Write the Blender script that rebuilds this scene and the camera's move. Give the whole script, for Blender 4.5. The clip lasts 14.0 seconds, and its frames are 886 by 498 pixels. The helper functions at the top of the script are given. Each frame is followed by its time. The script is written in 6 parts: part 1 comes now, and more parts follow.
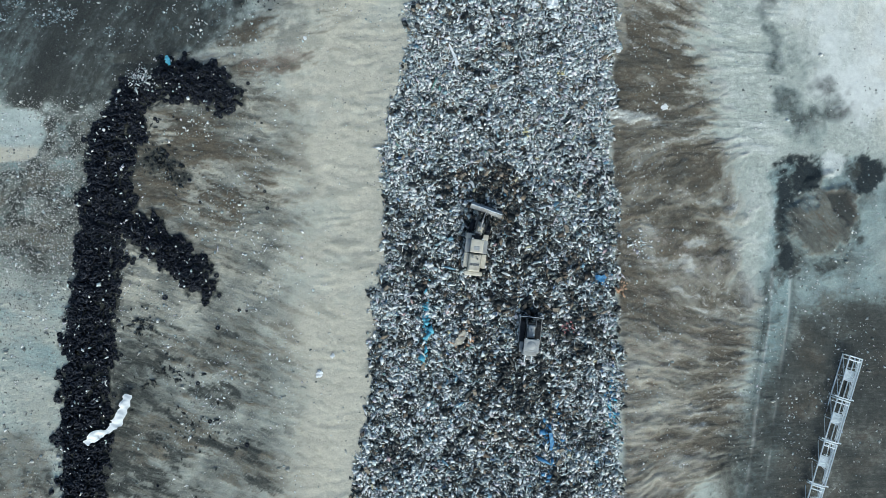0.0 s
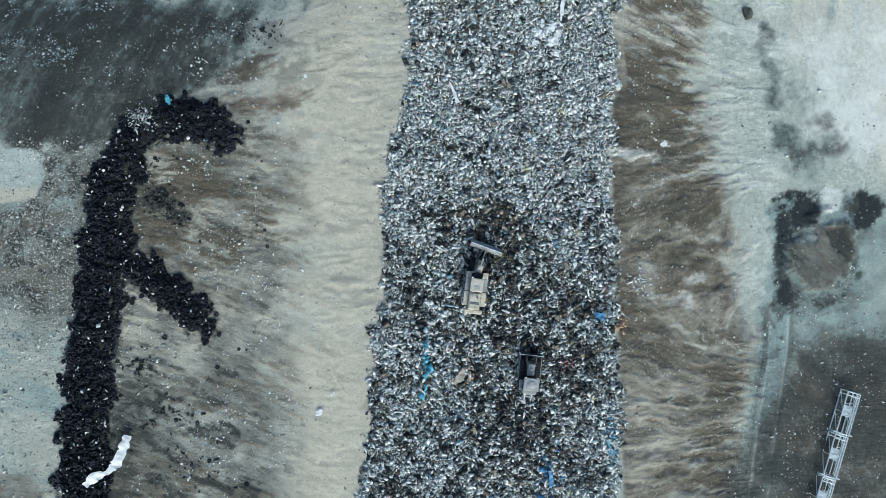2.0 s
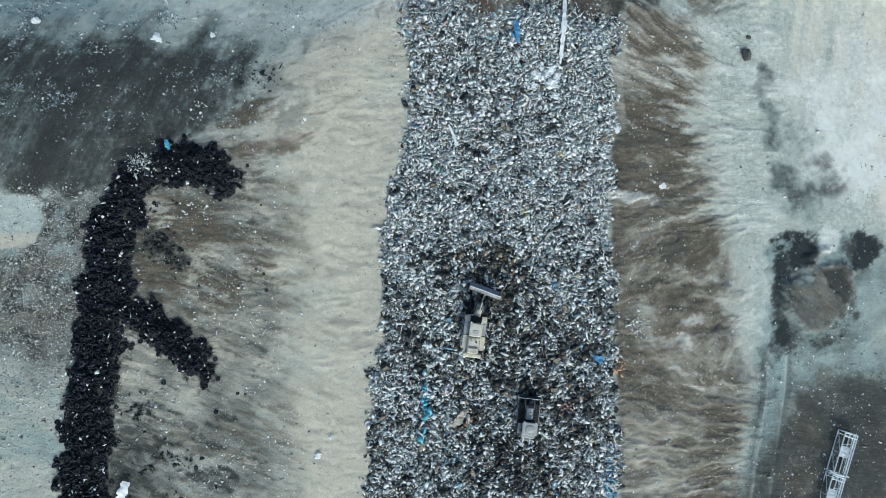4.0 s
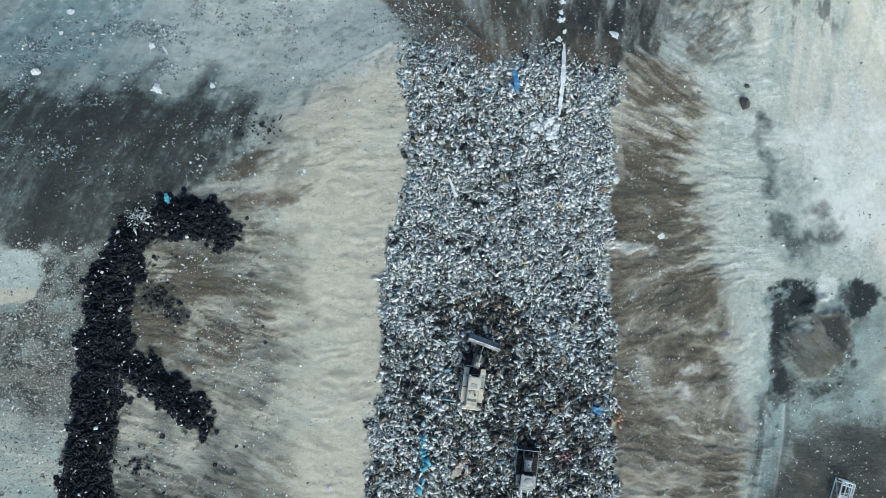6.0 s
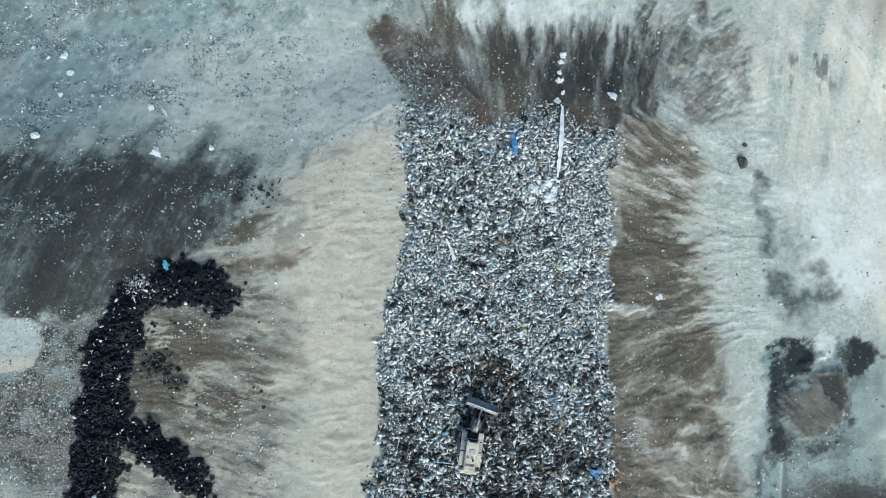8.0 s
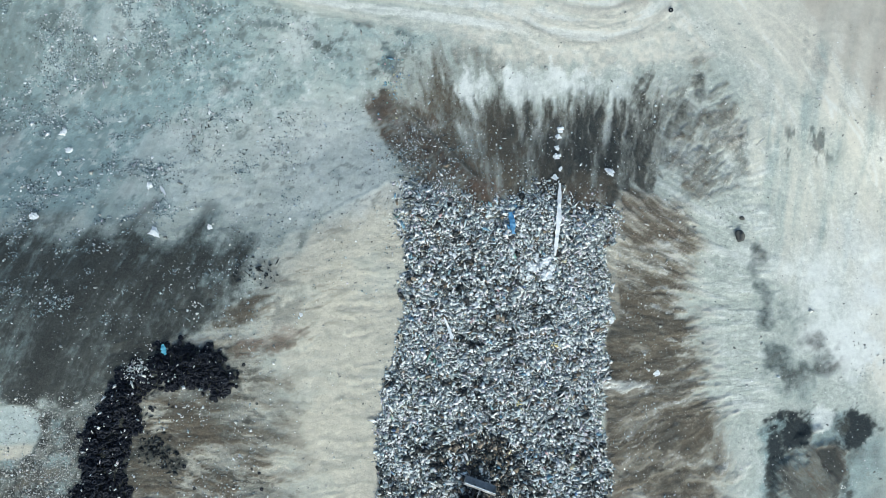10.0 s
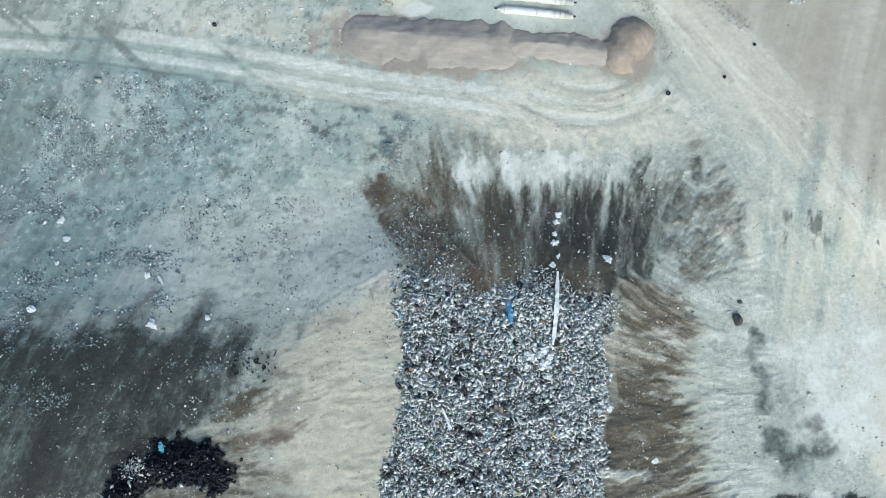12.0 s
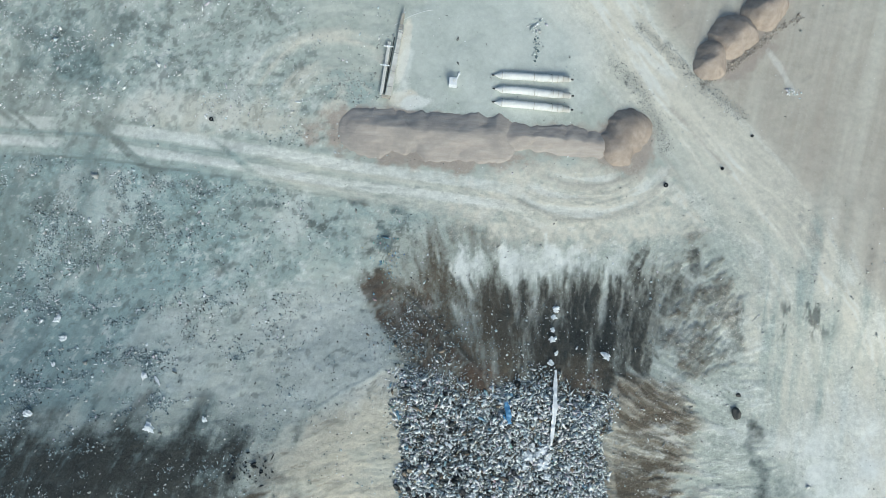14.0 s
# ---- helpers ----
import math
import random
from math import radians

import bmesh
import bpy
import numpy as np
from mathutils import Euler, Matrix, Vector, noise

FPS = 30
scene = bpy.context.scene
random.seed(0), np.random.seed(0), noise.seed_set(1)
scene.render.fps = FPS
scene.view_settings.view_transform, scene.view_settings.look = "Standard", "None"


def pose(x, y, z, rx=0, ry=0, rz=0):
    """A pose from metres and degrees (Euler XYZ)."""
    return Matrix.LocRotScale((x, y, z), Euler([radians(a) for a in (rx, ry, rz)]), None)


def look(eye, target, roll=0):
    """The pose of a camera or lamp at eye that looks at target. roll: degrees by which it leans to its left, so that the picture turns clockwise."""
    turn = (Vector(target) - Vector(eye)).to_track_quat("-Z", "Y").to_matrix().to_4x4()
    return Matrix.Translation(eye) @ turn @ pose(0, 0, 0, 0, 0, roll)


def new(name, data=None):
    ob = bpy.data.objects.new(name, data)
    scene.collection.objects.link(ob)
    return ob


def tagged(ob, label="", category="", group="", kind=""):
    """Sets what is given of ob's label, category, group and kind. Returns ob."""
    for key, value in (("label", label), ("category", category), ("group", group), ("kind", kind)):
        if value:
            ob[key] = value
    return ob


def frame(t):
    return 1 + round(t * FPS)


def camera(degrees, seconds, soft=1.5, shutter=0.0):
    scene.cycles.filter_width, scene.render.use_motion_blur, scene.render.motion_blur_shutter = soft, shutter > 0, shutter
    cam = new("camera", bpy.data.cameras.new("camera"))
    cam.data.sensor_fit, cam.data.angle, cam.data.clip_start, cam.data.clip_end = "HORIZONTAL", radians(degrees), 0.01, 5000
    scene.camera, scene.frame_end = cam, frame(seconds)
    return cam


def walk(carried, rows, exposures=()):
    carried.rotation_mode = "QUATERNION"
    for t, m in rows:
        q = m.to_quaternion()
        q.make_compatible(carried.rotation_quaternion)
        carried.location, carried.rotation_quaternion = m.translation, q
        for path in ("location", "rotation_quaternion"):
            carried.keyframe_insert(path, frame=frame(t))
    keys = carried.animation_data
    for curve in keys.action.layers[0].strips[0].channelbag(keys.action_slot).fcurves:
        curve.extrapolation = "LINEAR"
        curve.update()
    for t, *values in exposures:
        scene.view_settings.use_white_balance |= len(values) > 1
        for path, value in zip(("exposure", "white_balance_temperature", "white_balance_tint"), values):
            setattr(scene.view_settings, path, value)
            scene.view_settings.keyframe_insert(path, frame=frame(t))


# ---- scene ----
cam = camera(75.0, 14.0, soft=0.72)
# seconds, eye x y z in metres, turn in degrees: a drone that looks almost straight down
ROWS = [
    (0, 0.000, 0.000, 73.786, 1.109, 0.296, -0.000),
    (0.5, -0.088, 1.135, 73.855, 1.128, 0.231, 0.018),
    (1, -0.178, 2.278, 73.893, 1.145, 0.170, 0.032),
    (1.5, -0.269, 3.477, 73.919, 1.169, 0.110, 0.049),
    (2, -0.317, 4.675, 73.934, 1.183, 0.044, 0.074),
    (2.5, -0.368, 5.930, 73.970, 1.193, -0.008, 0.108),
    (3, -0.392, 7.255, 74.015, 1.198, -0.050, 0.146),
    (5.5, -0.411, 14.782, 74.358, 1.280, -0.178, 0.325),
    (6, -0.411, 16.481, 74.424, 1.313, -0.196, 0.355),
    (6.5, -0.390, 18.296, 74.502, 1.349, -0.211, 0.381),
    (7, -0.370, 20.204, 74.574, 1.381, -0.217, 0.405),
    (7.5, -0.342, 22.200, 74.672, 1.404, -0.219, 0.427),
    (8, -0.288, 24.368, 74.754, 1.433, -0.226, 0.436),
    (10.5, -0.043, 36.834, 75.260, 1.756, -0.247, 0.378),
    (11, 0.008, 39.594, 75.348, 1.827, -0.265, 0.355),
    (11.5, 0.035, 42.513, 75.425, 1.886, -0.285, 0.324),
    (12, 0.027, 45.504, 75.515, 1.924, -0.300, 0.296),
    (12.5, 0.051, 48.585, 75.606, 1.957, -0.323, 0.262),
    (13, 0.104, 51.741, 75.673, 1.991, -0.347, 0.229),
    (13.5, 0.158, 54.981, 75.740, 2.037, -0.365, 0.199),
    (14, 0.186, 58.276, 75.783, 2.094, -0.376, 0.176),
]
walk(cam, [(t, pose(x, y, z, rx, ry, rz)) for t, x, y, z, rx, ry, rz in ROWS], [(0.0, -0.03, 5760, -2), (5.5, 0.01, 5830, -2), (8.0, 0.12, 5860, -1), (10.5, 0.21, 5920, -1), (12.0, 0.13, 5950, -1), (14.0, -0.02, 5990, -1)])

# ---- world, sun, exposure ----
world = bpy.data.worlds.new("sky")
scene.world = world
world.use_nodes = True
SUN_WAY = Vector((0.26, -0.74, 0.60)).normalized()
_sky = world.node_tree.nodes.new("ShaderNodeTexSky")
_sky.sky_type, _sky.sun_disc = "NISHITA", False
_sky.sun_elevation = math.asin(SUN_WAY.z)
_sky.sun_rotation = math.atan2(SUN_WAY.x, SUN_WAY.y)
_sky.dust_density = 3.0
world.node_tree.links.new(_sky.outputs[0], world.node_tree.nodes["Background"].inputs[0])
world.node_tree.nodes["Background"].inputs[1].default_value = 0.135
sun = new("sun", bpy.data.lights.new("sun", "SUN"))
sun.data.energy, sun.data.angle, sun.data.color = 2.15, radians(25), (1.0, 0.96, 0.90)
sun.matrix_world = look((0, 0, 120), Vector((0, 0, 120)) - SUN_WAY)


# ---- numeric helpers ----
def vnoise(x, y, seed):
    """Smooth lattice noise in 0..1 over arrays."""
    xi, yi = np.floor(x).astype(np.int64), np.floor(y).astype(np.int64)
    u, v = x - xi, y - yi
    u, v = u * u * (3 - 2 * u), v * v * (3 - 2 * v)

    def lat(a, b):
        n = (a * 374761393 + b * 668265263 + seed * 974634791) & 0x7FFFFFFF
        n = ((n ^ (n >> 13)) * 1274126177) & 0x7FFFFFFF
        n = ((n ^ (n >> 16)) * 461845907) & 0x7FFFFFFF
        return (n & 0xFFFF) / 65535.0

    a = lat(xi, yi) * (1 - u) + lat(xi + 1, yi) * u
    b = lat(xi, yi + 1) * (1 - u) + lat(xi + 1, yi + 1) * u
    return a * (1 - v) + b * v


def fbm(x, y, seed, octaves=4, gain=0.55):
    total, amp, norm = 0.0, 1.0, 0.0
    for k in range(octaves):
        total = total + amp * vnoise(x * 2.03 ** k + 17.3 * k, y * 2.03 ** k - 9.1 * k, seed + k)
        norm += amp
        amp *= gain
    return total / norm


def ramp(v, lo, hi):
    s = np.clip((v - lo) / (hi - lo), 0, 1)
    return s * s * (3 - 2 * s)


def line_dist(x, y, pts):
    """Distance to a polyline and how far along it the nearest place lies."""
    best, along, run = np.full(np.shape(x), 1e9), np.zeros(np.shape(x)), 0.0
    for (ax, ay), (bx, by) in zip(pts, pts[1:]):
        dx, dy = bx - ax, by - ay
        size = math.hypot(dx, dy)
        k = np.clip(((x - ax) * dx + (y - ay) * dy) / size ** 2, 0, 1)
        d = np.hypot(x - ax - k * dx, y - ay - k * dy)
        near = d < best
        best, along = np.where(near, d, best), np.where(near, run + k * size, along)
        run += size
    return best, along


def inside(x, y, pts):
    """Signed distance to a closed outline, positive inside."""
    d, _ = line_dist(x, y, pts + pts[:1])
    odd = np.zeros(np.shape(x), bool)
    for (ax, ay), (bx, by) in zip(pts, pts[1:] + pts[:1]):
        if ay != by:
            odd ^= ((ay > y) != (by > y)) & (x < (bx - ax) * (y - ay) / (by - ay) + ax)
    return np.where(odd, d, -d)


def spot(x, y, cx, cy, rx, ry, turn=0.0):
    c, s = math.cos(turn), math.sin(turn)
    u, v = ((x - cx) * c + (y - cy) * s) / rx, (-(x - cx) * s + (y - cy) * c) / ry
    return 1 - np.hypot(u, v)


def land(x, y):
    """Height of the hillside: a slope, a filled bench and a lower yard; north of it the yard level."""
    a = np.interp(x, [-70, -56, -43, -32, -20, -11, -5, 24, 37, 44, 54, 75], [8.6, 7.9, 7.0, 4.6, 2.4, 0.4, -0.1, -0.7, -4.2, -5.0, -5.8, -6.2])
    b = np.interp(x, [-70, -30, -11, 7, 32, 42, 60, 75], [-2.3, -3.2, -4.0, -3.6, -4.9, -4.8, -4.0, -3.8])
    y0, y1 = np.interp(x, [-30, -8], [18, 41]), np.interp(x, [-30, -8], [60, 57])
    s = ramp(y, y0, y1)
    return a * (1 - s) + b * s


# ---- plan ----
STRIP_W = [(-13.5, -48), (-11.7, -30), (-10, -20), (-8.9, -4.3), (-7.9, 1.5), (-8.2, 12.3), (-7.2, 19.6), (-5.4, 25.5), (-4.8, 33.6), (-5, 38), (-4.4, 45)]
STRIP_E = [(23, -48), (22.6, -30), (22.5, -17), (22, -4.3), (21.6, 9.5), (21.1, 19), (21.9, 28), (21.6, 34), (22.3, 41)]
STRIP_N = [(1.2, 42.7), (7.1, 40.5), (8.6, 42.6), (13.8, 44.1), (17.5, 41.5)]
STRIP = STRIP_W + STRIP_N + STRIP_E[::-1]
TYRE_RUNS = [
    [(-45.5, -45, 2.4), (-42, -27.5, 2.4), (-41.7, -19.6, 2.7), (-41.7, -11.8, 2.3), (-40.9, -5.2, 2.4), (-40.6, 1.4, 2.4), (-39.4, 8.7, 2.5), (-39, 14.7, 2.4), (-37.4, 18.6, 2.1), (-35.2, 21, 1.8)],
    [(-35.0, 21.6, 1.4), (-32.6, 22.1, 2.4), (-29.5, 21.1, 2.6), (-26.8, 20.3, 1.9)],
    [(-39, 4.4, 1.8), (-36.2, 3.3, 1.9), (-32.5, 0.4, 2.1), (-29.9, -2.5, 1.7), (-28.9, -4, 1.0)],
]
ROAD_N = [(-75, 76), (-59.6, 76.6), (-47.5, 76), (-30.7, 73.8), (-13.7, 71), (1.9, 69), (17.7, 66.5), (33.7, 65)]
ROAD_E = [(66, 20), (62, 38), (57, 52), (49, 65), (41.5, 73), (36, 80), (27, 91), (18, 104)]
TRACK = [(45.3, 12), (45.8, 1.6), (45.4, -7), (43.6, -18), (41.6, -31.5), (40.4, -40)]


def tyre_depth(x, y):
    """How far inside the tyre bank a place lies, in metres."""
    best = np.full(np.shape(x), -1e9)
    for run in TYRE_RUNS:
        for (ax, ay, aw), (bx, by, bw) in zip(run, run[1:]):
            dx, dy = bx - ax, by - ay
            k = np.clip(((x - ax) * dx + (y - ay) * dy) / (dx * dx + dy * dy), 0, 1)
            best = np.maximum(best, aw + k * (bw - aw) - np.hypot(x - ax - k * dx, y - ay - k * dy))
    return best - 0.05 + 3.6 * (fbm(x * 0.7, y * 0.7, 71, 4, 0.7) - 0.5)


def strip_depth(x, y):
    return inside(x, y, STRIP) + 1.1 * (fbm(x * 0.5, y * 0.5, 31, 3) - 0.5) * 2


def soils(x, y):
    """Height above the plain hillside, the cover of each soil and the run of the streaks."""
    w1, w2 = fbm(x * 0.12, y * 0.12, 1) - 0.5, fbm(x * 0.5, y * 0.5, 5, 5, 0.65) - 0.5
    rake = np.interp(y, [-40, -30, -22, -14, -6, 14, 20, 25, 33, 42, 50], [-0.55, -0.35, -0.05, 0.20, 0.34, -0.30, 0.0, 0.0, 0.36, 0.66, 0.72])
    bent = y + rake * np.clip(x - 22, -4, 20) + 3.0 * (fbm(x * 0.05, y * 0.08, 17, 3) - 0.5)
    lean = y + np.interp(y, [-40, -12, 6, 18, 26], [0.5, 0.45, 0.22, 0.05, -0.2]) * np.clip(x + 30, -12, 16)
    across = fbm(x * 0.26, lean * 1.15 + 2.0 * w1 + 0.5 * w2, 9, 5, 0.68)      # streaks that run east-west
    fan = fbm(x * 0.24, bent * 0.72 + 1.8 * w1 + 0.7 * w2, 14, 5, 0.66)      # spread like a fan on the east slope
    fold = bent
    ridge = (1 - np.abs(2 * fbm(x * 0.17 + 3, fold * 0.42 + 1.6 * w1 + 0.6 * w2, 16, 4, 0.6) - 1)) ** 5
    thin = (1 - np.abs(2 * fbm(x * 0.22 - 7, fold * 0.9 + 1.8 * w1 + 0.6 * w2, 18, 3, 0.6) - 1)) ** 6
    ridge = np.clip(0.75 * ridge + 0.6 * thin, 0, 1)
    crisp = (1 - np.abs(2 * fbm(x * 0.14 + 11, bent * 0.66 + 1.6 * w1 + 0.5 * w2, 20, 4, 0.62) - 1)) ** 9
    down = fbm((x - 8) * (0.80 - 0.012 * np.clip(y - 50, -12, 16)) + 1.6 * w1 + 0.5 * w2 + 0.07 * y, y * 0.15, 19, 5, 0.64)        # streaks that run north-south
    slant = fbm((x - 0.35 * y) * 0.6, y * 0.10, 23, 5, 0.62)
    spots = fbm(x * 0.36, y * 0.36, 27, 5, 0.65)
    smear = fbm(x * 0.10, lean * 0.28, 25, 5, 0.62)
    fine = fbm(x * 1.3, y * 1.3, 29, 3)
    cloud = fbm(x * 0.07, y * 0.07, 37, 4)
    w_edge = np.interp(y, [p[1] for p in STRIP_W], [p[0] for p in STRIP_W])
    e_edge = np.interp(y, [p[1] for p in STRIP_E], [p[0] for p in STRIP_E])
    none = np.zeros(np.shape(x))
    teal, pale, rust, dark = none, none, none, none

    # pale sand beside the waste, spread by machines
    sand_w = np.interp(y, [-45, -29, -16, -7, 1, 9, 18, 25, 31, 37, 40, 46], [-21, -21, -20.5, -21, -20, -19, -21, -24, -22, -20, -15, -6])
    north_lip = 46 - y + 1.2 * w2 + 0.55 * np.minimum(x + 5, 0)
    sand = ramp(x + 8 * (across - 0.5) + 4 * w1, sand_w - 5, sand_w + 5) * ramp(e_edge - x, 8, 10) * ramp(north_lip, -0.6, 0.5)
    grit = 0.45 * sand * ramp(spots + 0.5 * w2, 0.55, 0.75) * ramp(w_edge - 5 - x, 0, 6)
    sand = sand * (1 - 0.35 * ramp(fbm(x * 0.12, y * 0.3, 66, 5, 0.65), 0.5, 0.68))
    # shallow dents in the sand, their shade painted with the grit colour
    dent = fbm(x * 0.32, lean * 1.05, 72, 4, 0.6)
    grit = np.maximum(grit, 0.42 * sand * ramp(dent + 0.3 * w1, 0.58, 0.74))
    lip = ramp(0.5 - np.abs(north_lip + 0.3), 0, 0.4) * ramp(-x, 6, 8) * ramp(x, -17, -13)
    # khaki bank between the tyres and the sand, with brown smears and dark clods to the south
    bank = ramp(x + 3 * w1, -42, -38.5) * ramp(sand_w + 6 - x, 0, 9) * ramp(-y + 4 * w1, -29, -24)
    thin_brown = sand * 0.55 * ramp(across, 0.56, 0.70) * ramp(w_edge - 4 - x, 0, 8)
    core = ramp(spot(x, y, -32.0, 12, 11.5, 14) + 0.8 * w1, 0.0, 0.6)
    low = ramp(-y + 5 * w1, 3, 12)
    sand = np.maximum(sand, bank * (0.85 - 0.45 * low))
    brown = bank * np.clip(1.15 * core * ramp(across + 0.6 * (smear - 0.5), 0.42, 0.62) + 0.60 * low * ramp(smear + 0.8 * (across - 0.5), 0.48, 0.64), 0, 0.95)
    grit = np.maximum(grit, bank * np.clip(0.50 + 2.0 * (spots - 0.5) + 0.30 * low, 0, 0.95))
    brown = np.maximum(brown, thin_brown)
    brown = np.maximum(brown, bank * np.clip(0.30 + 2.6 * (across - 0.5), 0, 0.95) * ramp(y + 4 * w1, -4, 5))
    dark = bank * (0.45 + 0.55 * low) * ramp(fbm(x * 0.34, lean * 0.8, 39, 5, 0.68) + 0.06 * low + 0.05 * ramp(-31 - x, 0, 4), 0.56, 0.68) * 0.85
    brown = np.maximum(brown, bank * 0.8 * ramp(spot(x, y, -34.5, 11, 5.0, 9.0) + 1.5 * w2 + 0.6 * (across - 0.5), 0.1, 0.6))
    dark = np.maximum(dark, bank * low * 0.7 * ramp(spot(x, y, -37, -14, 4.0, 14) + 1.8 * w2, 0.2, 0.8))
    dark = np.maximum(dark, 0.85 * ramp(np.maximum(spot(x, y, -34.4, 12.0, 3.0, 2.2), spot(x, y, -31.5, 10.2, 2.0, 1.2)) + 1.6 * w2, 0.0, 0.7))
    scar = np.maximum(spot(x, y, -23, 24.0, 8, 2.0, 0.12), spot(x, y, -24, 29.0, 5.5, 2.2, 0.5))
    scar = ramp(scar + 1.2 * w2 + 2.4 * (across - 0.5), -0.1, 1.0)
    brown = np.maximum(brown, 0.9 * scar)
    grit = np.maximum(grit, 0.7 * ramp(spot(x, y, -24, 30, 10, 8) + w2, 0, 0.5) * ramp(spots, 0.42, 0.6))
    rust = 0.26 * ramp(spot(x, y, -21.5, 24.6, 6, 2.2, 0.2) + w2 + 1.2 * (across - 0.5), 0.0, 0.6)
    # dark north-facing bank in the west, frayed along its top; part of the dark is painted shade
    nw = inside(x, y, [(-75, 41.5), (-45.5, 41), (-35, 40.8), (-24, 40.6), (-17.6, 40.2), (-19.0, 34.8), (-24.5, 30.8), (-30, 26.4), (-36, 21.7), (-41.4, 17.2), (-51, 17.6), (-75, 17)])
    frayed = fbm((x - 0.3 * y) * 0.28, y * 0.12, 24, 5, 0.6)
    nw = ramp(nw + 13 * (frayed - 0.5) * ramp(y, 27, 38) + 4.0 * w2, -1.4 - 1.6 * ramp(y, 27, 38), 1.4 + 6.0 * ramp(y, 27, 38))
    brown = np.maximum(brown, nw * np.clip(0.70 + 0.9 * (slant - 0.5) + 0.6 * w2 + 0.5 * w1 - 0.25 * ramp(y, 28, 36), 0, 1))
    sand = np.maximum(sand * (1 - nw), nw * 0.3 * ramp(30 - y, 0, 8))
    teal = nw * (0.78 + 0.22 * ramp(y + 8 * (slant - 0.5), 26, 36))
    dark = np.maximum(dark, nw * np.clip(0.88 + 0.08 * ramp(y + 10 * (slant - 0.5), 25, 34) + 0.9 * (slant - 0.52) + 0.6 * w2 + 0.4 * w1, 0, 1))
    # west of the tyres: gravelly grey, then brushed pale ground, then a dark corner
    west = ramp(-x + 3 * w1, 39, 41) * ramp(20 - y, 2, 4)
    upper = ramp(y + 8 * w1, -6, 3)
    teal = np.maximum(teal, west * upper * (0.75 + 0.25 * ramp(spots, 0.35, 0.6)))
    grit = np.maximum(grit, west * (0.15 + 0.75 * upper) * ramp(spots + 0.5 * w2, 0.30, 0.58))
    dark = np.maximum(dark, west * upper * 0.85 * ramp(fbm(x * 0.9, y * 0.9, 74, 4, 0.7), 0.45, 0.62))
    brown = np.maximum(brown, west * upper * 0.6 * ramp(fbm(x * 0.16, y * 0.16, 33), 0.40, 0.58))
    sand = np.maximum(sand, west * (1 - upper) * 0.4 * ramp(cloud, 0.4, 0.6))
    brush = fbm((x - 0.3 * y) * 0.16, (y + 0.3 * x) * 0.75 + 0.6 * w2, 34, 4, 0.62)
    pale = np.maximum(pale, west * (1 - upper) * np.clip(0.16 + 1.8 * (brush - 0.5), 0, 0.6))
    teal = np.maximum(teal, west * (1 - upper) * np.clip(0.22 + 2.0 * (0.5 - brush) + 0.8 * w1, 0, 0.7))
    sw = inside(x, y, [(-75, -20), (-52, -19.5), (-47.2, -19), (-44.8, -24), (-45, -48), (-75, -48)])
    sw = ramp(sw + 3 * w2, -0.8, 1.4)
    brown = np.maximum(brown, sw * (0.6 + 0.5 * (spots - 0.4)))
    dark = np.maximum(dark, sw * 0.7 * ramp(spots, 0.48, 0.66))
    pad = ramp(inside(x, y, [(-60, 17.6), (-48, 17.6), (-46.6, 16.7), (-46.5, 14.4), (-47.3, 12.2), (-49, 11.1), (-60, 11)]) + 0.9 * w2, -0.15, 0.35)
    keep = 1 - pad
    teal, grit, brown, dark = teal * keep, grit * keep, brown * keep, dark * keep
    pale = 0.30 * pad * ramp(y, 12.6, 13.6)
    teal = np.maximum(teal, 0.5 * pad * ramp(y, 12.6, 13.6))
    sand = np.maximum(sand, pad * ramp(-y + w2, -13.8, -12.6))
    # north-west plateau: teal dust, thicker rubble to the west
    plateau = ramp(y + 6 * (slant - 0.5), 37, 42) * ramp(-x - 0.25 * (y - 46), 2, 9)
    away = ramp(-x + 18 * w1 + 0.25 * (y - 40), 20, 52)
    teal = np.maximum(teal, plateau * (1 - 0.6 * ramp(y + 4 * w1, 71, 78)) * np.clip(0.06 + 0.95 * away + 0.9 * (spots - 0.5) + 0.5 * (cloud - 0.5) + 0.46 * ramp(y + 4 * w1, 52, 62), 0, 1))
    grit = np.maximum(grit, plateau * ramp(spots + 0.16 * away + 0.12 * ramp(y, 52, 62), 0.64, 0.88) * 0.35)
    flecks = fbm(x * 1.1, y * 1.1, 69, 4, 0.7)
    dark = np.maximum(dark, plateau * np.clip(0.18 * ramp(-x + 8 * w1, 34, 54) + 0.9 * (slant - 0.5) * ramp(-x, 20, 40), 0, 0.45))
    dark = np.maximum(dark, plateau * 0.42 * ramp(flecks + 0.25 * (spots - 0.5) + 0.04 * away + 0.05 * ramp(y, 56, 64), 0.58, 0.74))
    pale = np.maximum(pale, plateau * (1 - away) * np.clip(0.34 + 0.8 * (cloud - 0.5) + 0.4 * w2, 0, 0.6) * ramp(60 - y, 0, 8))
    pale = np.maximum(pale, plateau * 0.45 * ramp(1 - flecks + 0.2 * w1, 0.56, 0.74))
    pale = np.maximum(pale, plateau * 0.34 * ramp(fbm((x - 0.35 * y) * 0.16, y * 0.09, 67, 5, 0.62), 0.47, 0.66))
    teal = np.maximum(teal, np.clip(ramp(spot(x, y, -9, 67.5, 17, 5.5, -0.35) + 0.9 * w2 + 0.6 * w1, 0.0, 0.8) * (0.55 + 1.6 * (spots - 0.5)), 0, 1))
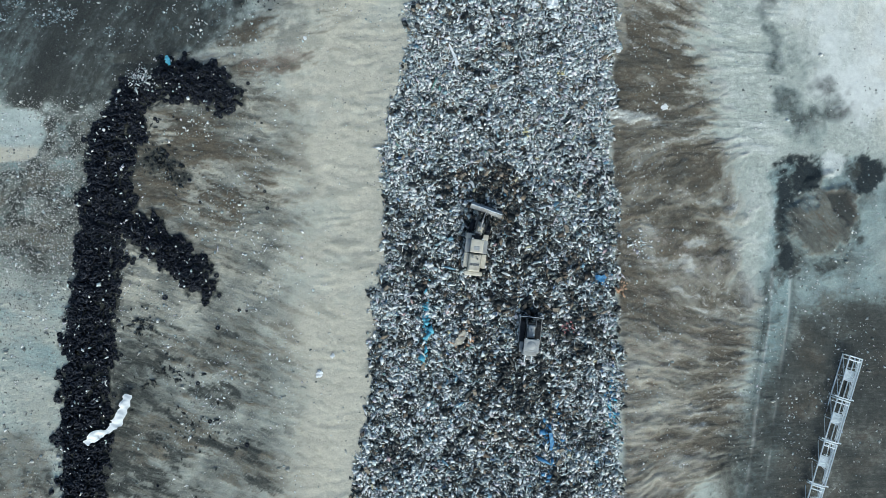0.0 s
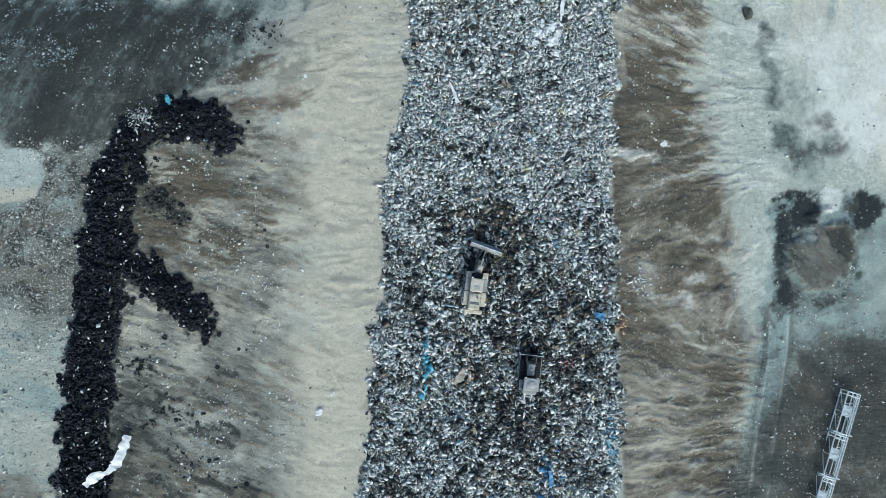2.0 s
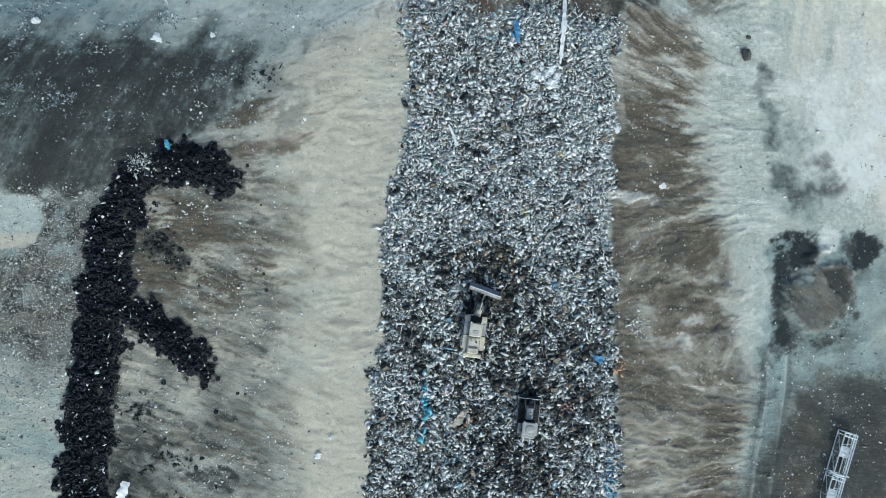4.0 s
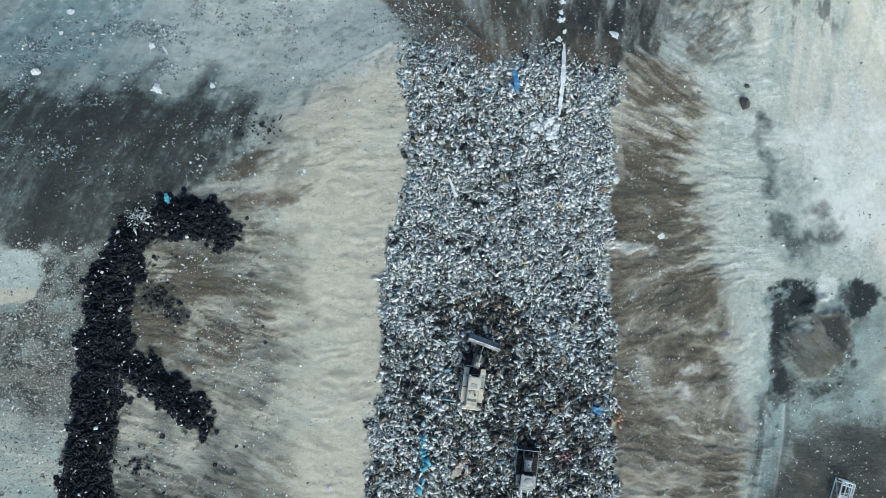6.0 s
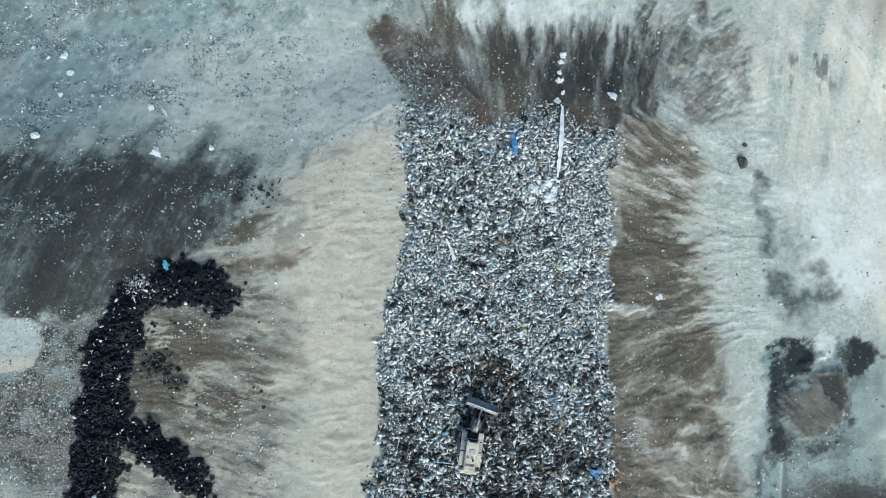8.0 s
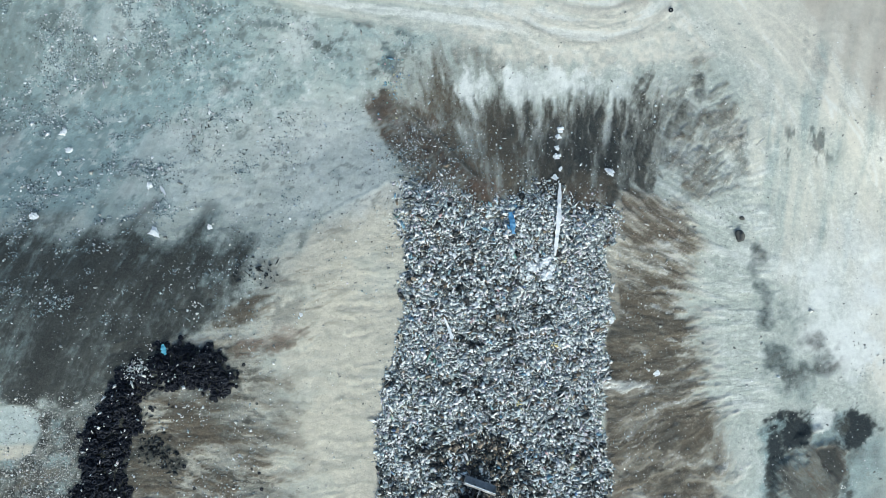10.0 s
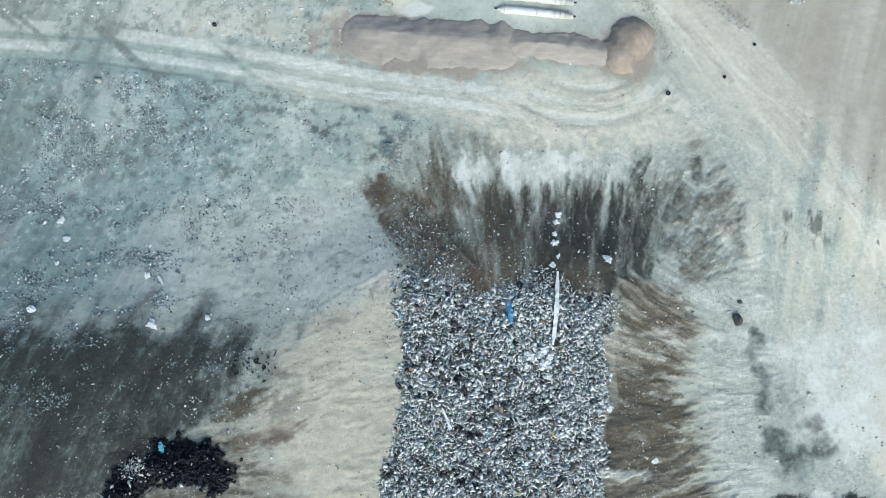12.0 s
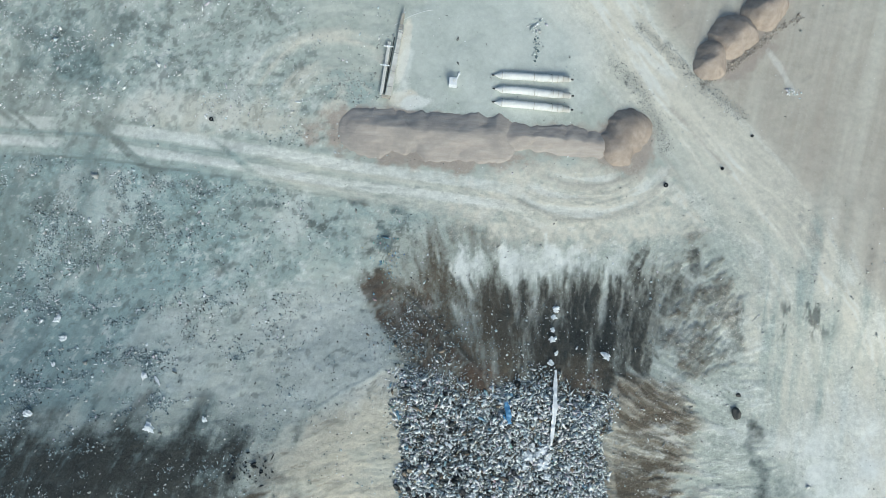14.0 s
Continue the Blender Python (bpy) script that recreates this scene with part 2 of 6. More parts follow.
    dark = np.maximum(dark, 0.6 * ramp(spot(x, y, -6.5, 61.5, 6, 6.5, -0.4) + 1.4 * w2, 0.1, 0.8) * ramp(flecks, 0.46, 0.60))
    dark = np.maximum(dark, 0.6 * ramp(spot(x, y, -16, 65.0, 7, 2.2, -0.3) + 1.4 * w2, 0.1, 0.8) * ramp(flecks, 0.46, 0.60))
    for cx, cy, rx, ry, tilt, much in ((-11.3, 68.3, 2.4, 1.5, -0.4, 0.75), (-14.5, 70.2, 4.0, 1.0, -0.5, 0.5), (-24, 67.2, 4.5, 1.3, 0.0, 0.6), (-29, 58.3, 2.6, 1.0, 0.6, 0.6), (-5.5, 66.5, 2.2, 1.5, -0.3, 0.55), (-7.5, 62.5, 2.0, 3.0, 0.2, 0.5)):
        smudge = ramp(spot(x, y, cx, cy, rx, ry, tilt) + 1.6 * w2 + 0.8 * (flecks - 0.5), 0.0, 0.9)
        dark, teal = np.maximum(dark, much * smudge), np.maximum(teal, smudge)
    teal = np.maximum(teal, ramp(spot(x, y, -48, 89, 26, 12, -0.4) + 0.8 * w2, 0.0, 0.6) * np.clip(0.62 + 1.6 * (spots - 0.5), 0, 1))
    grit = np.maximum(grit, 0.35 * ramp(spot(x, y, -50, 90, 20, 10, -0.5) + w2, 0.0, 0.6) * ramp(spots, 0.45, 0.65))
    dark = np.maximum(dark, 0.30 * ramp(y, 74, 80) * ramp(-x, 22, 34) * ramp(flecks + 0.5 * (spots - 0.5), 0.45, 0.70))
    drift = ramp(spot(x, y, -50.5, 88.0, 10, 4.8, -0.70) + 0.9 * w2 + 0.5 * w1, 0.0, 0.6)
    teal, dark = np.maximum(teal, drift), np.maximum(dark, drift * np.clip(0.36 + 1.2 * (flecks - 0.5), 0, 0.7))
    teal = np.maximum(teal, 0.6 * ramp(spot(x, y, -12.5, 83, 6, 4, 0) + w2, 0.0, 0.6))
    # bench slope in the east: brown, with pale ribs and a feathered foot
    e_foot = np.interp(y, [-45, -31, -25, -14, -6, 2, 10, 18, 25, 33, 38, 43, 46], [31, 33, 37, 41, 40.5, 39, 39, 37, 34.5, 34.5, 36.5, 32, 24])
    slope = ramp(x - e_edge + 0.8 * w2, -0.4, 0.6) * ramp(e_foot - x + (13 - 6 * ramp(y, 27, 32)) * (fan - 0.5) + 4 * w1, -4.0 + 1.5 * ramp(y, 27, 32), 4.0) * ramp(46 - y, 0, 2)
    deep = np.interp(y, [-40, -20, -6, 4, 12, 18, 22, 30, 34, 44], [0.84, 0.88, 0.90, 0.88, 0.90, 0.92, 1.00, 0.94, 0.90, 0.86])
    brown = np.maximum(brown, slope * np.clip(deep + 1.25 * (fan - 0.5) + 0.8 * (fbm(x * 0.06, y * 0.14, 35) - 0.5) + 0.25 * w2 - 0.20 * ridge - 0.45 * crisp * (0.8 * ramp(y, 28, 33) + 0.25 * ramp(-y, -8, 4)) + 0.10 + 0.4 * ramp(x, 28, 35) * ramp(-y, 2, 12), 0, 1))
    sand = np.maximum(sand, slope * 0.95)
    rust = np.maximum(rust, slope * 0.15 * ramp(fbm(x * 0.08, y * 0.2, 36), 0.45, 0.65))
    # highlights along the ridges are put into the pale cover too
    pale = np.maximum(pale, slope * np.clip(0.45 * ramp(1 - fan, 0.54, 0.66) * ramp(x + 5 * w1, 23, 35) * (1 - 0.8 * ramp(-y, 0, 10)) + 0.22 * ridge * (1.3 - deep) + 0.16 * crisp * ramp(y + 5 * w1, 28, 33) + 0.10 * crisp * ramp(-y, -8, 4), 0, 0.85))
    furrow = (1 - np.abs(2 * fbm(x * 0.10 + 5, bent * 0.30 + 0.8 * w1 + 0.4 * w2, 22, 3, 0.55) - 1)) ** 6 * ramp(-y, 4, 12)
    sand, brown = np.maximum(sand, 0.7 * slope * furrow), brown * (1 - 0.45 * slope * furrow)
    dark = np.maximum(dark, (1 - 0.75 * ramp(y, 26, 31)) * slope * 0.42 * ramp(fan + 0.25 * (fbm(x * 0.1, y * 0.1, 77, 3) - 0.5) + 0.06 * ramp(y, 14, 20), 0.57, 0.72))
    edge_lip = slope * ramp(0.9 - np.abs(x - e_edge - 0.9 + 0.6 * w2), 0, 0.5) * ramp(y, 24, 30)
    brown, sand = brown * (1 - 0.5 * edge_lip), np.maximum(sand, edge_lip)
    gash = ramp(1.1 - np.abs(y - 18.0 + 0.12 * (x - 28) + 1.5 * w2), 0, 0.9) * ramp(x, 20.6, 21.6) * ramp(33 - x + 8 * w1, 0, 6)
    pale = np.maximum(pale, 0.85 * gash * ramp(fan, 0.35, 0.55))
    # pale haul lane at the foot of the slope
    lane = ramp(x - e_foot + 8 * (fan - 0.5), -2, 3) * ramp(y + 10 * w1, -16, 0) * ramp(62 - y, 0, 8) * ramp(49 - x + 4 * w1, 0, 5)
    pale = np.maximum(pale, lane * np.clip(0.14 + 1.7 * (fan - 0.47) + 0.6 * (cloud - 0.5), 0, 0.8))
    # whitish yard in the east, with its smoke painted into the pale cover
    white_yard = ramp(np.maximum(spot(x, y, 58, 28, 10.0, 15), spot(x, y, 58, 42, 14, 25)) + 0.9 * w2 + 0.9 * w1, -0.10, 0.7)
    pale = np.maximum(pale, white_yard * np.clip(0.62 + 1.9 * (fbm(x * 0.16, y * 0.09, 38, 5, 0.62) - 0.48) - 0.75 * ramp(y, 33, 42), 0, 1))
    pale = np.maximum(pale, 0.85 * ramp(np.maximum(spot(x, y, 57.5, 23.5, 7.0, 7.0), spot(x, y, 53.5, 29.5, 5.0, 5.0) - 0.25) + 1.0 * w2 + 0.8 * w1, 0.0, 0.7))
    grey = ramp(spot(x, y, 53.5, -2, 12, 21) + w1, 0.0, 0.45)
    teal = np.maximum(teal, grey * np.clip(0.85 + 1.0 * (spots - 0.5), 0, 1))
    grit = np.maximum(grit, grey * np.clip(0.35 + 1.6 * (spots - 0.5), 0, 0.9))
    pale = pale * (1 - 0.55 * grey * ramp(12 - y, 0, 6))
    # burnt and mottled ground
    soot = fbm((x + 0.5 * y) * 0.30 + w2, (y - 0.5 * x) * 0.85, 42, 5, 0.66) - 0.5
    burnt = ramp(np.maximum(spot(x, y, 49.3, 12.1, 2.4, 2.3), spot(x, y, 57.7, 11.6, 2.1, 2.8)) + 1.5 * w2 + 1.1 * soot, -0.25, 0.45)
    halo = np.maximum.reduce([spot(x, y, 47.4, 10.2, 3.6, 3.6), spot(x, y, 57.0, 11.6, 3.4, 2.6), spot(x, y, 45.6, 4.6, 1.5, 7.5), spot(x, y, 47.6, -0.6, 1.9, 2.0), spot(x, y, 51.6, -0.9, 3.4, 1.6), spot(x, y, 56.4, 5.0, 1.2, 4.0), spot(x, y, 53.2, 9.9, 3.4, 0.9)])
    scorch = inside(x, y, [(45, 14), (51, 14.2), (52.4, 11.4), (55, 11.4), (56, 14.2), (59.6, 13.8), (60, 9.5), (57.6, 6), (57.2, -1), (52, -3.4), (46, -2.8), (44.6, 5)])
    burnt = np.maximum(burnt, 0.50 * ramp(scorch + 2.0 * w2 + 5.0 * soot, -0.8, 1.8))
    burnt = np.maximum(burnt, 0.88 * ramp(halo + 1.6 * w2 + 2.0 * soot, -0.15, 0.65))
    mottle = 0.82 * ramp(np.maximum.reduce([spot(x, y, 46.8, 28.0, 5.0, 5.5), spot(x, y, 44.0, 34.5, 1.8, 4.5), spot(x, y, 52.5, 21.5, 6.0, 4.0), spot(x, y, 47.0, 20.5, 4.0, 6.0)]) + 0.7 * w1 + 0.6 * w2, 0.0, 0.6) * np.clip(0.55 + 3.0 * (spots - 0.5) + 1.2 * w2, 0, 1)
    mottle = np.maximum(mottle, 0.7 * ramp(spot(x, y, 52, 51, 8, 5) + w1, 0.0, 0.5) * ramp(fbm(x * 0.6, y * 0.25, 43, 5, 0.7), 0.50, 0.66))
    mottle = np.maximum(mottle, 0.8 * ramp(spot(x, y, 48.5, -4, 10, 8) + w1, 0.0, 0.5) * ramp(fbm(x * 0.5, y * 0.5, 45, 5, 0.7), 0.46, 0.64))
    dark = np.maximum(dark, np.maximum(0.92 * burnt, 0.85 * mottle))
    teal = np.maximum(teal, 0.9 * np.maximum(mottle, ramp(halo + w2, -0.3, 0.4)))
    scuffed = ramp(spot(x, y, 49.5, 17.6, 5.5, 3.6) + 1.0 * w1 + 0.8 * w2, 0.0, 0.5) * np.clip(0.6 + 2.2 * (fbm(x * 0.8, y * 0.3, 46, 4, 0.65) - 0.5), 0, 1)
    pale, teal, grit = pale * (1 - 0.8 * scuffed), np.maximum(teal, 0.8 * scuffed), np.maximum(grit, 0.55 * scuffed)
    # white patch on the ground that stands in for smoke
    smoke_white = 0.85 * ramp(spot(x, y, 53.4, 12.8, 2.1, 2.8) + 1.6 * w2, 0.0, 0.6)
    heap = ramp(np.maximum(spot(x, y, 51.2, 4.2, 5.0, 3.6, -0.5), spot(x, y, 53.0, 7.0, 3.8, 4.4, 0.3)) + 0.9 * w2 + 0.6 * w1 + 0.5 * soot, -0.25, 0.35)
    dark = dark * (1 - 0.85 * heap) * (1 - smoke_white)
    grit = grit * (1 - 0.8 * heap)
    teal = teal * (1 - 0.2 * heap)
    pale = np.maximum(pale * (1 - 0.95 * heap), 0.8 * smoke_white)
    grain = fbm((x + y) * 0.50 + 0.8 * w2, (y - x) * 0.11, 47, 4)
    brown = np.maximum(brown, heap * np.clip(0.46 + 0.9 * (grain - 0.5), 0, 1))
    grit = np.maximum(grit, heap * np.clip(0.85 + 1.5 * (0.5 - grain), 0, 1))
    dark = np.maximum(dark, heap * np.clip(0.26 + 2.4 * (0.5 - grain), 0, 0.8))
    rust = np.maximum(rust, heap * np.clip(0.3 * (grain - 0.5), 0, 0.2))
    charred = [spot(x, y, 57.9, 11.6, 2.0, 2.8) - 0.9 * ramp(spot(x, y, 56.4, 12.4, 1.3, 1.5), 0, 0.6), spot(x, y, 46.4, 8.0, 1.6, 5.5) - 0.12, spot(x, y, 46.4, 0.5, 1.4, 3.0) - 0.2]
    charred += [0.5 * inside(x, y, [(47.3, 9.8), (47.6, 13.6), (51.0, 14.0), (51.2, 9.9), (55.8, 9.3), (56.4, 10.6), (52, 11.0)]), 0.4 * inside(x, y, [(47, 9.2), (47, 13.8), (50.9, 14), (51.2, 9.6)])]
    char = 0.95 * ramp(np.maximum.reduce(charred) + 1.3 * w2 + 1.1 * soot, -0.2, 0.4) * (1 - 0.8 * heap * ramp(9.0 - y, 0, 0.8)) * (1 - smoke_white * ramp(y, 10.2, 11))
    pit = ramp(0.5 * inside(x, y, [(51.4, 9.6), (55.0, 9.8), (56.2, 7.5), (56.6, 4.2), (54.8, 4.9), (52.6, 6.8)]) + 0.7 * w2 + 0.5 * soot, -0.15, 0.35)
    rust, dark = np.maximum(rust, 0.7 * pit), np.maximum(dark, 0.88 * pit)
    # brown yard in the south-east, with a two-wheel track beside it
    se = inside(x, y, [(80, -4), (56, -4), (47, -5), (42, -13), (37.5, -24), (34, -36), (32, -48), (80, -48)])
    seb = ramp(se + 6 * w1 + 2 * w2, -2.0, 4.0)
    brown = np.maximum(brown, seb * np.clip(0.74 + 0.9 * (spots - 0.5) + 0.5 * (cloud - 0.5), 0, 1))
    rust = np.maximum(rust, 0.2 * seb * ramp(fbm(x * 0.08, y * 0.12, 49), 0.42, 0.62))
    dark = np.maximum(dark, seb * np.clip(0.74 + 1.5 * (fbm(x * 0.2, y * 0.3, 50, 5, 0.65) - 0.47), 0, 0.85))
    pale = pale * (1 - 0.85 * seb)
    td, ta = line_dist(x, y, TRACK)
    track = ramp(5.0 - td + 3 * w1, 0, 4) * ramp(8 - y, 0, 10)
    teal = np.maximum(teal, track)
    brown, pale = brown * (1 - 0.35 * track), pale * (1 - 0.7 * track)
    dark = np.maximum(dark, track * (1 - ramp(1.6 - td, 0, 0.6)) * np.clip(0.45 + 2.2 * (fbm(td * 1.1, ta * 0.05, 51, 4) - 0.5), 0, 0.9) * ramp(-y, -4, 8))
    rut = ramp(0.5 - np.abs(td - 1.35) + 0.5 * w2, 0.0, 0.6) * ramp(-y + 4 * w2, -4, 1)
    pale = np.maximum(pale, np.maximum(0.58 * rut, 0.10 * ramp(1.5 - np.abs(td + 0.3) + 2.2 * w2 + 1.5 * w1, 0, 1.4) * ramp(-y + 4 * w2, -10, -2)))

    # north end of the fill: dark streaked bank under a whitish rim, with a brown tongue in the west
    end = inside(x, y, [(-4.4, 45), (-9.3, 53.5), (-6.6, 57.6), (-1.2, 63.5), (2.5, 60), (8, 58), (24, 58), (28.5, 61), (34.5, 62), (34.0, 55), (29.3, 46.5), (22.8, 42.6), (22.3, 40), (17.5, 40.5), (13.8, 43), (8.6, 41.6), (7.1, 39.5), (1.2, 41.7)])
    end = ramp(end + 8 * (down - 0.5) * ramp(y, 50, 58) + 1.6 * w2 + 7 * (fbm((x - y) * 0.12, (x + y) * 0.55, 76, 4, 0.65) - 0.5) * ramp(x, 22, 26), -0.8 - 1.4 * ramp(y, 50, 58), 1.2 + 3.4 * ramp(y, 50, 58))
    stay = 1 - end
    sand, teal, grit, pale = sand * stay, np.maximum(teal * (1 - 0.9 * end), 0.15 * end), grit * stay, pale * stay
    brown = brown * stay + end * np.clip(0.80 - 0.16 * ramp(9 - x, 0, 8) + 1.8 * (down - 0.5), 0, 1)
    tongue = ramp(spot(x, y, -2.0, 50.0, 13.0, 4.8, -0.80) + 0.5 * w2, 0.0, 0.35)
    # besides dark soil, the shade of this north-facing slope goes into the dark cover
    dark = np.maximum(dark * stay, end * np.clip((0.60 + 2.4 * (down - 0.5) + 0.9 * w1) * ramp(x - 0.8 * (58 - y) + 5 * w1, -3, 15) + 0.3 * w2, 0, 0.95))
    rust = np.maximum(rust, tongue * np.clip(0.06 + 0.4 * ramp(47 - y, 0, 6) + 0.8 * w2, 0, 0.6))
    dark = dark * (1 - 0.45 * end * ramp(x + 6 * w1, 23, 35))
    brown = brown * (1 - 0.35 * end * ramp(x + 6 * w1, 24, 36))
    pale = np.maximum(pale, 0.30 * end * ramp(1 - down + 0.5 * w1, 0.56, 0.70) * ramp(y, 46, 55))
    sand = np.maximum(sand, 0.32 * end * ramp(1 - down, 0.48, 0.64))
    cut = ramp(0.35 - np.abs((x + 3) * 0.74 + (y - 54) * 0.67), 0, 0.3) * end * ramp(y, 43, 46)
    pale = np.maximum(pale, 0.3 * cut)
    brown = np.maximum(brown, tongue * (0.9 + 0.6 * w2))
    dark = dark * (1 - 0.7 * tongue * end)
    td2, ta2 = line_dist(x, y, [(-8.0, 55.0), (4.6, 42.4)])
    below = (x + 8.0) + (y - 55.0)
    band = ramp(2.7 - td2 + 2.2 * w2 + 1.2 * (flecks - 0.5), 0.0, 0.8)
    prints = np.sin(ta2 * 2 * math.pi / 0.9 + 3 * w2) * np.cos(td2 * 2.2)
    brown = np.maximum(brown * (1 - 0.3 * band), band * np.clip(0.78 + 0.25 * prints + 0.8 * w2, 0, 1))
    dark = dark * (1 - 0.8 * band) + band * np.clip(0.16 - 0.25 * prints + 0.8 * w2, 0, 0.6)
    rust = np.maximum(rust, band * np.clip(0.34 + 0.9 * w2, 0, 0.6))
    rim_line = ramp(0.45 - np.abs(below / 1.414 - 2.7 + 0.5 * w2), 0, 0.35) * ramp(ta2, 1, 3)
    dark = np.maximum(dark, 0.65 * end * rim_line)
    grit = np.maximum(grit, 0.5 * tongue * ramp(spots, 0.4, 0.6))
    rust = np.maximum(rust, end * 0.6 * ramp(spot(x, y, 5.5, 44.0, 5, 3.4, -0.6) + 1.2 * w2, 0.1, 0.8))
    rust = np.maximum(rust, end * 0.4 * ramp(spot(x, y, 19, 43.0, 6, 3) + w2, 0.1, 0.7))
    dark = dark * (1 - 0.75 * end * ramp(np.maximum(spot(x, y, 19.5, 44.5, 4.5, 3.6), spot(x, y, 6.0, 43.5, 4.5, 3.4)) + 1.4 * w2, 0.0, 0.6))
    rim = 0.9 * ramp(spot(x, y, 15.5, 59.4, 15, 3.2) + 2.2 * (0.5 - down) + 1.1 * w2 + 0.8 * w1, 0.0, 0.8)
    rim = rim * np.clip(0.72 + 1.9 * (fbm(x * 0.22, y * 0.3, 78, 5, 0.65) - 0.5), 0.15, 1)
    pale = np.maximum(pale, rim)
    dark, brown = dark * (1 - 0.7 * rim), brown * (1 - 0.6 * rim)
    haze = ramp(spot(x, y, 4, 62.8, 15, 4.5, 0.05) + 1.0 * w2 + 0.8 * w1, 0.0, 0.8) * (1 - rim)
    haze = np.maximum(haze, ramp(spot(x, y, 22, 63.8, 7, 2.4, 0.1) + 1.2 * w2, 0.0, 0.8) * (1 - rim))
    brown = np.maximum(brown, 0.5 * haze * ramp(down, 0.35, 0.6))
    grit = np.maximum(grit, 0.6 * haze * ramp(spots, 0.4, 0.6))
    wing = ramp(spot(x, y, 36, 54, 7.5, 13, 0.25) + w1 + 0.8 * w2, 0.0, 0.5) * stay
    grit = np.maximum(grit, 0.55 * wing * ramp(spots + 0.4 * w2, 0.36, 0.6))
    ridged = fbm((x + 0.6 * y) * 0.26, (y - 0.75 * x) * 0.62 + 0.9 * w2, 53, 5, 0.68)
    brown = np.maximum(brown, wing * np.clip(0.36 + 2.4 * (ridged - 0.52) + 0.6 * w1, 0, 0.85))
    pale = np.maximum(pale * (1 - 0.5 * wing), wing * np.clip(1.6 * (0.5 - ridged), 0, 0.5))
    dark = np.maximum(dark, 0.6 * ramp(spot(x, y, 36.0, 58.8, 1.3, 4.6) + 1.2 * w2, 0.1, 0.8))

    # roads and yards worn to cream dust
    rd, ra = line_dist(x, y, ROAD_E)
    side_e = rd * np.where(x - 40 + 0.75 * (y - 74) > 0, 1.0, -1.0)
    lines = fbm(side_e * 0.30 + 0.6 * w1, ra * 0.035, 57, 5, 0.54)
    yard = ramp(spot(x, y, 54, 52, 15, 24) + 0.7 * w1, 0, 0.4)
    cream = np.maximum(ramp(10 - rd + 5 * w1, 0, 6), 0.66 * yard) * np.clip(0.86 + 1.7 * (lines - 0.5) + 0.2 * ramp(4 - rd, 0, 4), 0.1, 1)
    wheelings = fbm((x - 0.12 * y) * 0.55 + 0.5 * w1, y * 0.045, 58, 4, 0.6)
    cream = cream * (1 - yard * np.clip(0.30 - 2.6 * (wheelings - 0.5), 0, 0.8))
    teal = np.maximum(teal, yard * np.clip(0.08 + 2.0 * (0.5 - wheelings), 0, 0.4))
    nd, na = line_dist(x, y, ROAD_N)
    side = y - np.interp(x, [p[0] for p in ROAD_N], [p[1] for p in ROAD_N])
    nlines = fbm(na * 0.03, side * 0.6 + w1, 59, 5, 0.66)
    cream = np.maximum(cream, (0.8 - 0.5 * ramp(-x, 22, 34)) * ramp(4.2 - nd + 2.5 * w2, 0, 3) * np.clip(0.6 + 2.0 * (nlines - 0.5), 0, 1))
    worn = 1 - ramp(fbm((x + y * 1.2) * 0.13, y * 0.02, 61), 0.55, 0.61)
    pale = pale * (1 - 0.8 * ramp(4 - nd, 0, 1) * ramp(-x, 24, 34))
    cream = cream * (1 - 0.8 * ramp(4 - nd, 0, 1) * ramp(-x, 24, 34))
    grit = np.maximum(grit, 0.5 * ramp(4 - nd, 0, 1) * ramp(-x, 24, 34) * (1 - worn))
    teal = np.maximum(teal, 0.9 * np.maximum(ramp(0.6 - np.abs(side + 2.1 + w2), 0, 0.5), ramp(0.45 - np.abs(side - 0.62), 0, 0.3)) * ramp(-x, 12, 26))
    nroad = ramp(3.4 - np.abs(side - 0.3) + 0.9 * w2, 0.0, 1.2) * ramp(18 - x, 0, 14)
    gap = 0.75 * (1 - worn) * ramp(-x, 14, 20)
    gap = np.maximum(gap, 0.9 * ramp(spot(x, y, -48, 77.5, 5.0, 7, 0.3) + 1.2 * w2, 0.0, 0.6))
    bare = 1 - (0.85 - 0.45 * ramp(-x, 16, 30)) * nroad * (1 - gap)
    cream = cream * (1 - 0.7 * nroad * ramp(-x, 16, 34))
    teal, grit, dark, brown = teal * bare, grit * bare, dark * bare, brown * bare
    lanes = np.maximum(ramp(1.1 - np.abs(side - 1.9) + 0.4 * w2, 0, 0.5), ramp(0.95 - np.abs(side + 0.7) + 0.4 * w2, 0, 0.5))
    pale = np.maximum(pale * bare, nroad * (1 - gap) * np.clip(0.0 + 0.7 * (nlines - 0.5) + 0.58 * lanes, 0, 0.75))
    kerf = np.maximum(ramp(0.4 - np.abs(side + 2.6 + 0.6 * w2), 0, 0.3), 0.6 * ramp(0.25 - np.abs(side - 0.62 + 0.3 * w2), 0, 0.2))
    dark = np.maximum(dark, 0.42 * kerf * ramp(-x, 8, 18) * ramp(fbm(x * 0.12, y * 0.3, 73, 3), 0.36, 0.52))
    cream = np.maximum(cream, ramp(spot(x, y, 20, 67.5, 24, 7.5) + 0.9 * w2, 0.0, 0.5) * np.clip(0.75 + 1.2 * (fine - 0.5), 0, 1))
    pink = ramp(spot(x, y, -30, 79.5, 22, 4.0, -0.08) + w2, 0.0, 0.7)
    cream = np.maximum(cream, 0.55 * pink)
    rust = np.maximum(rust, 0.12 * pink)
    teal = np.maximum(teal, 0.12 * ramp(11 - rd, 0, 5) * ramp(y, 40, 50))
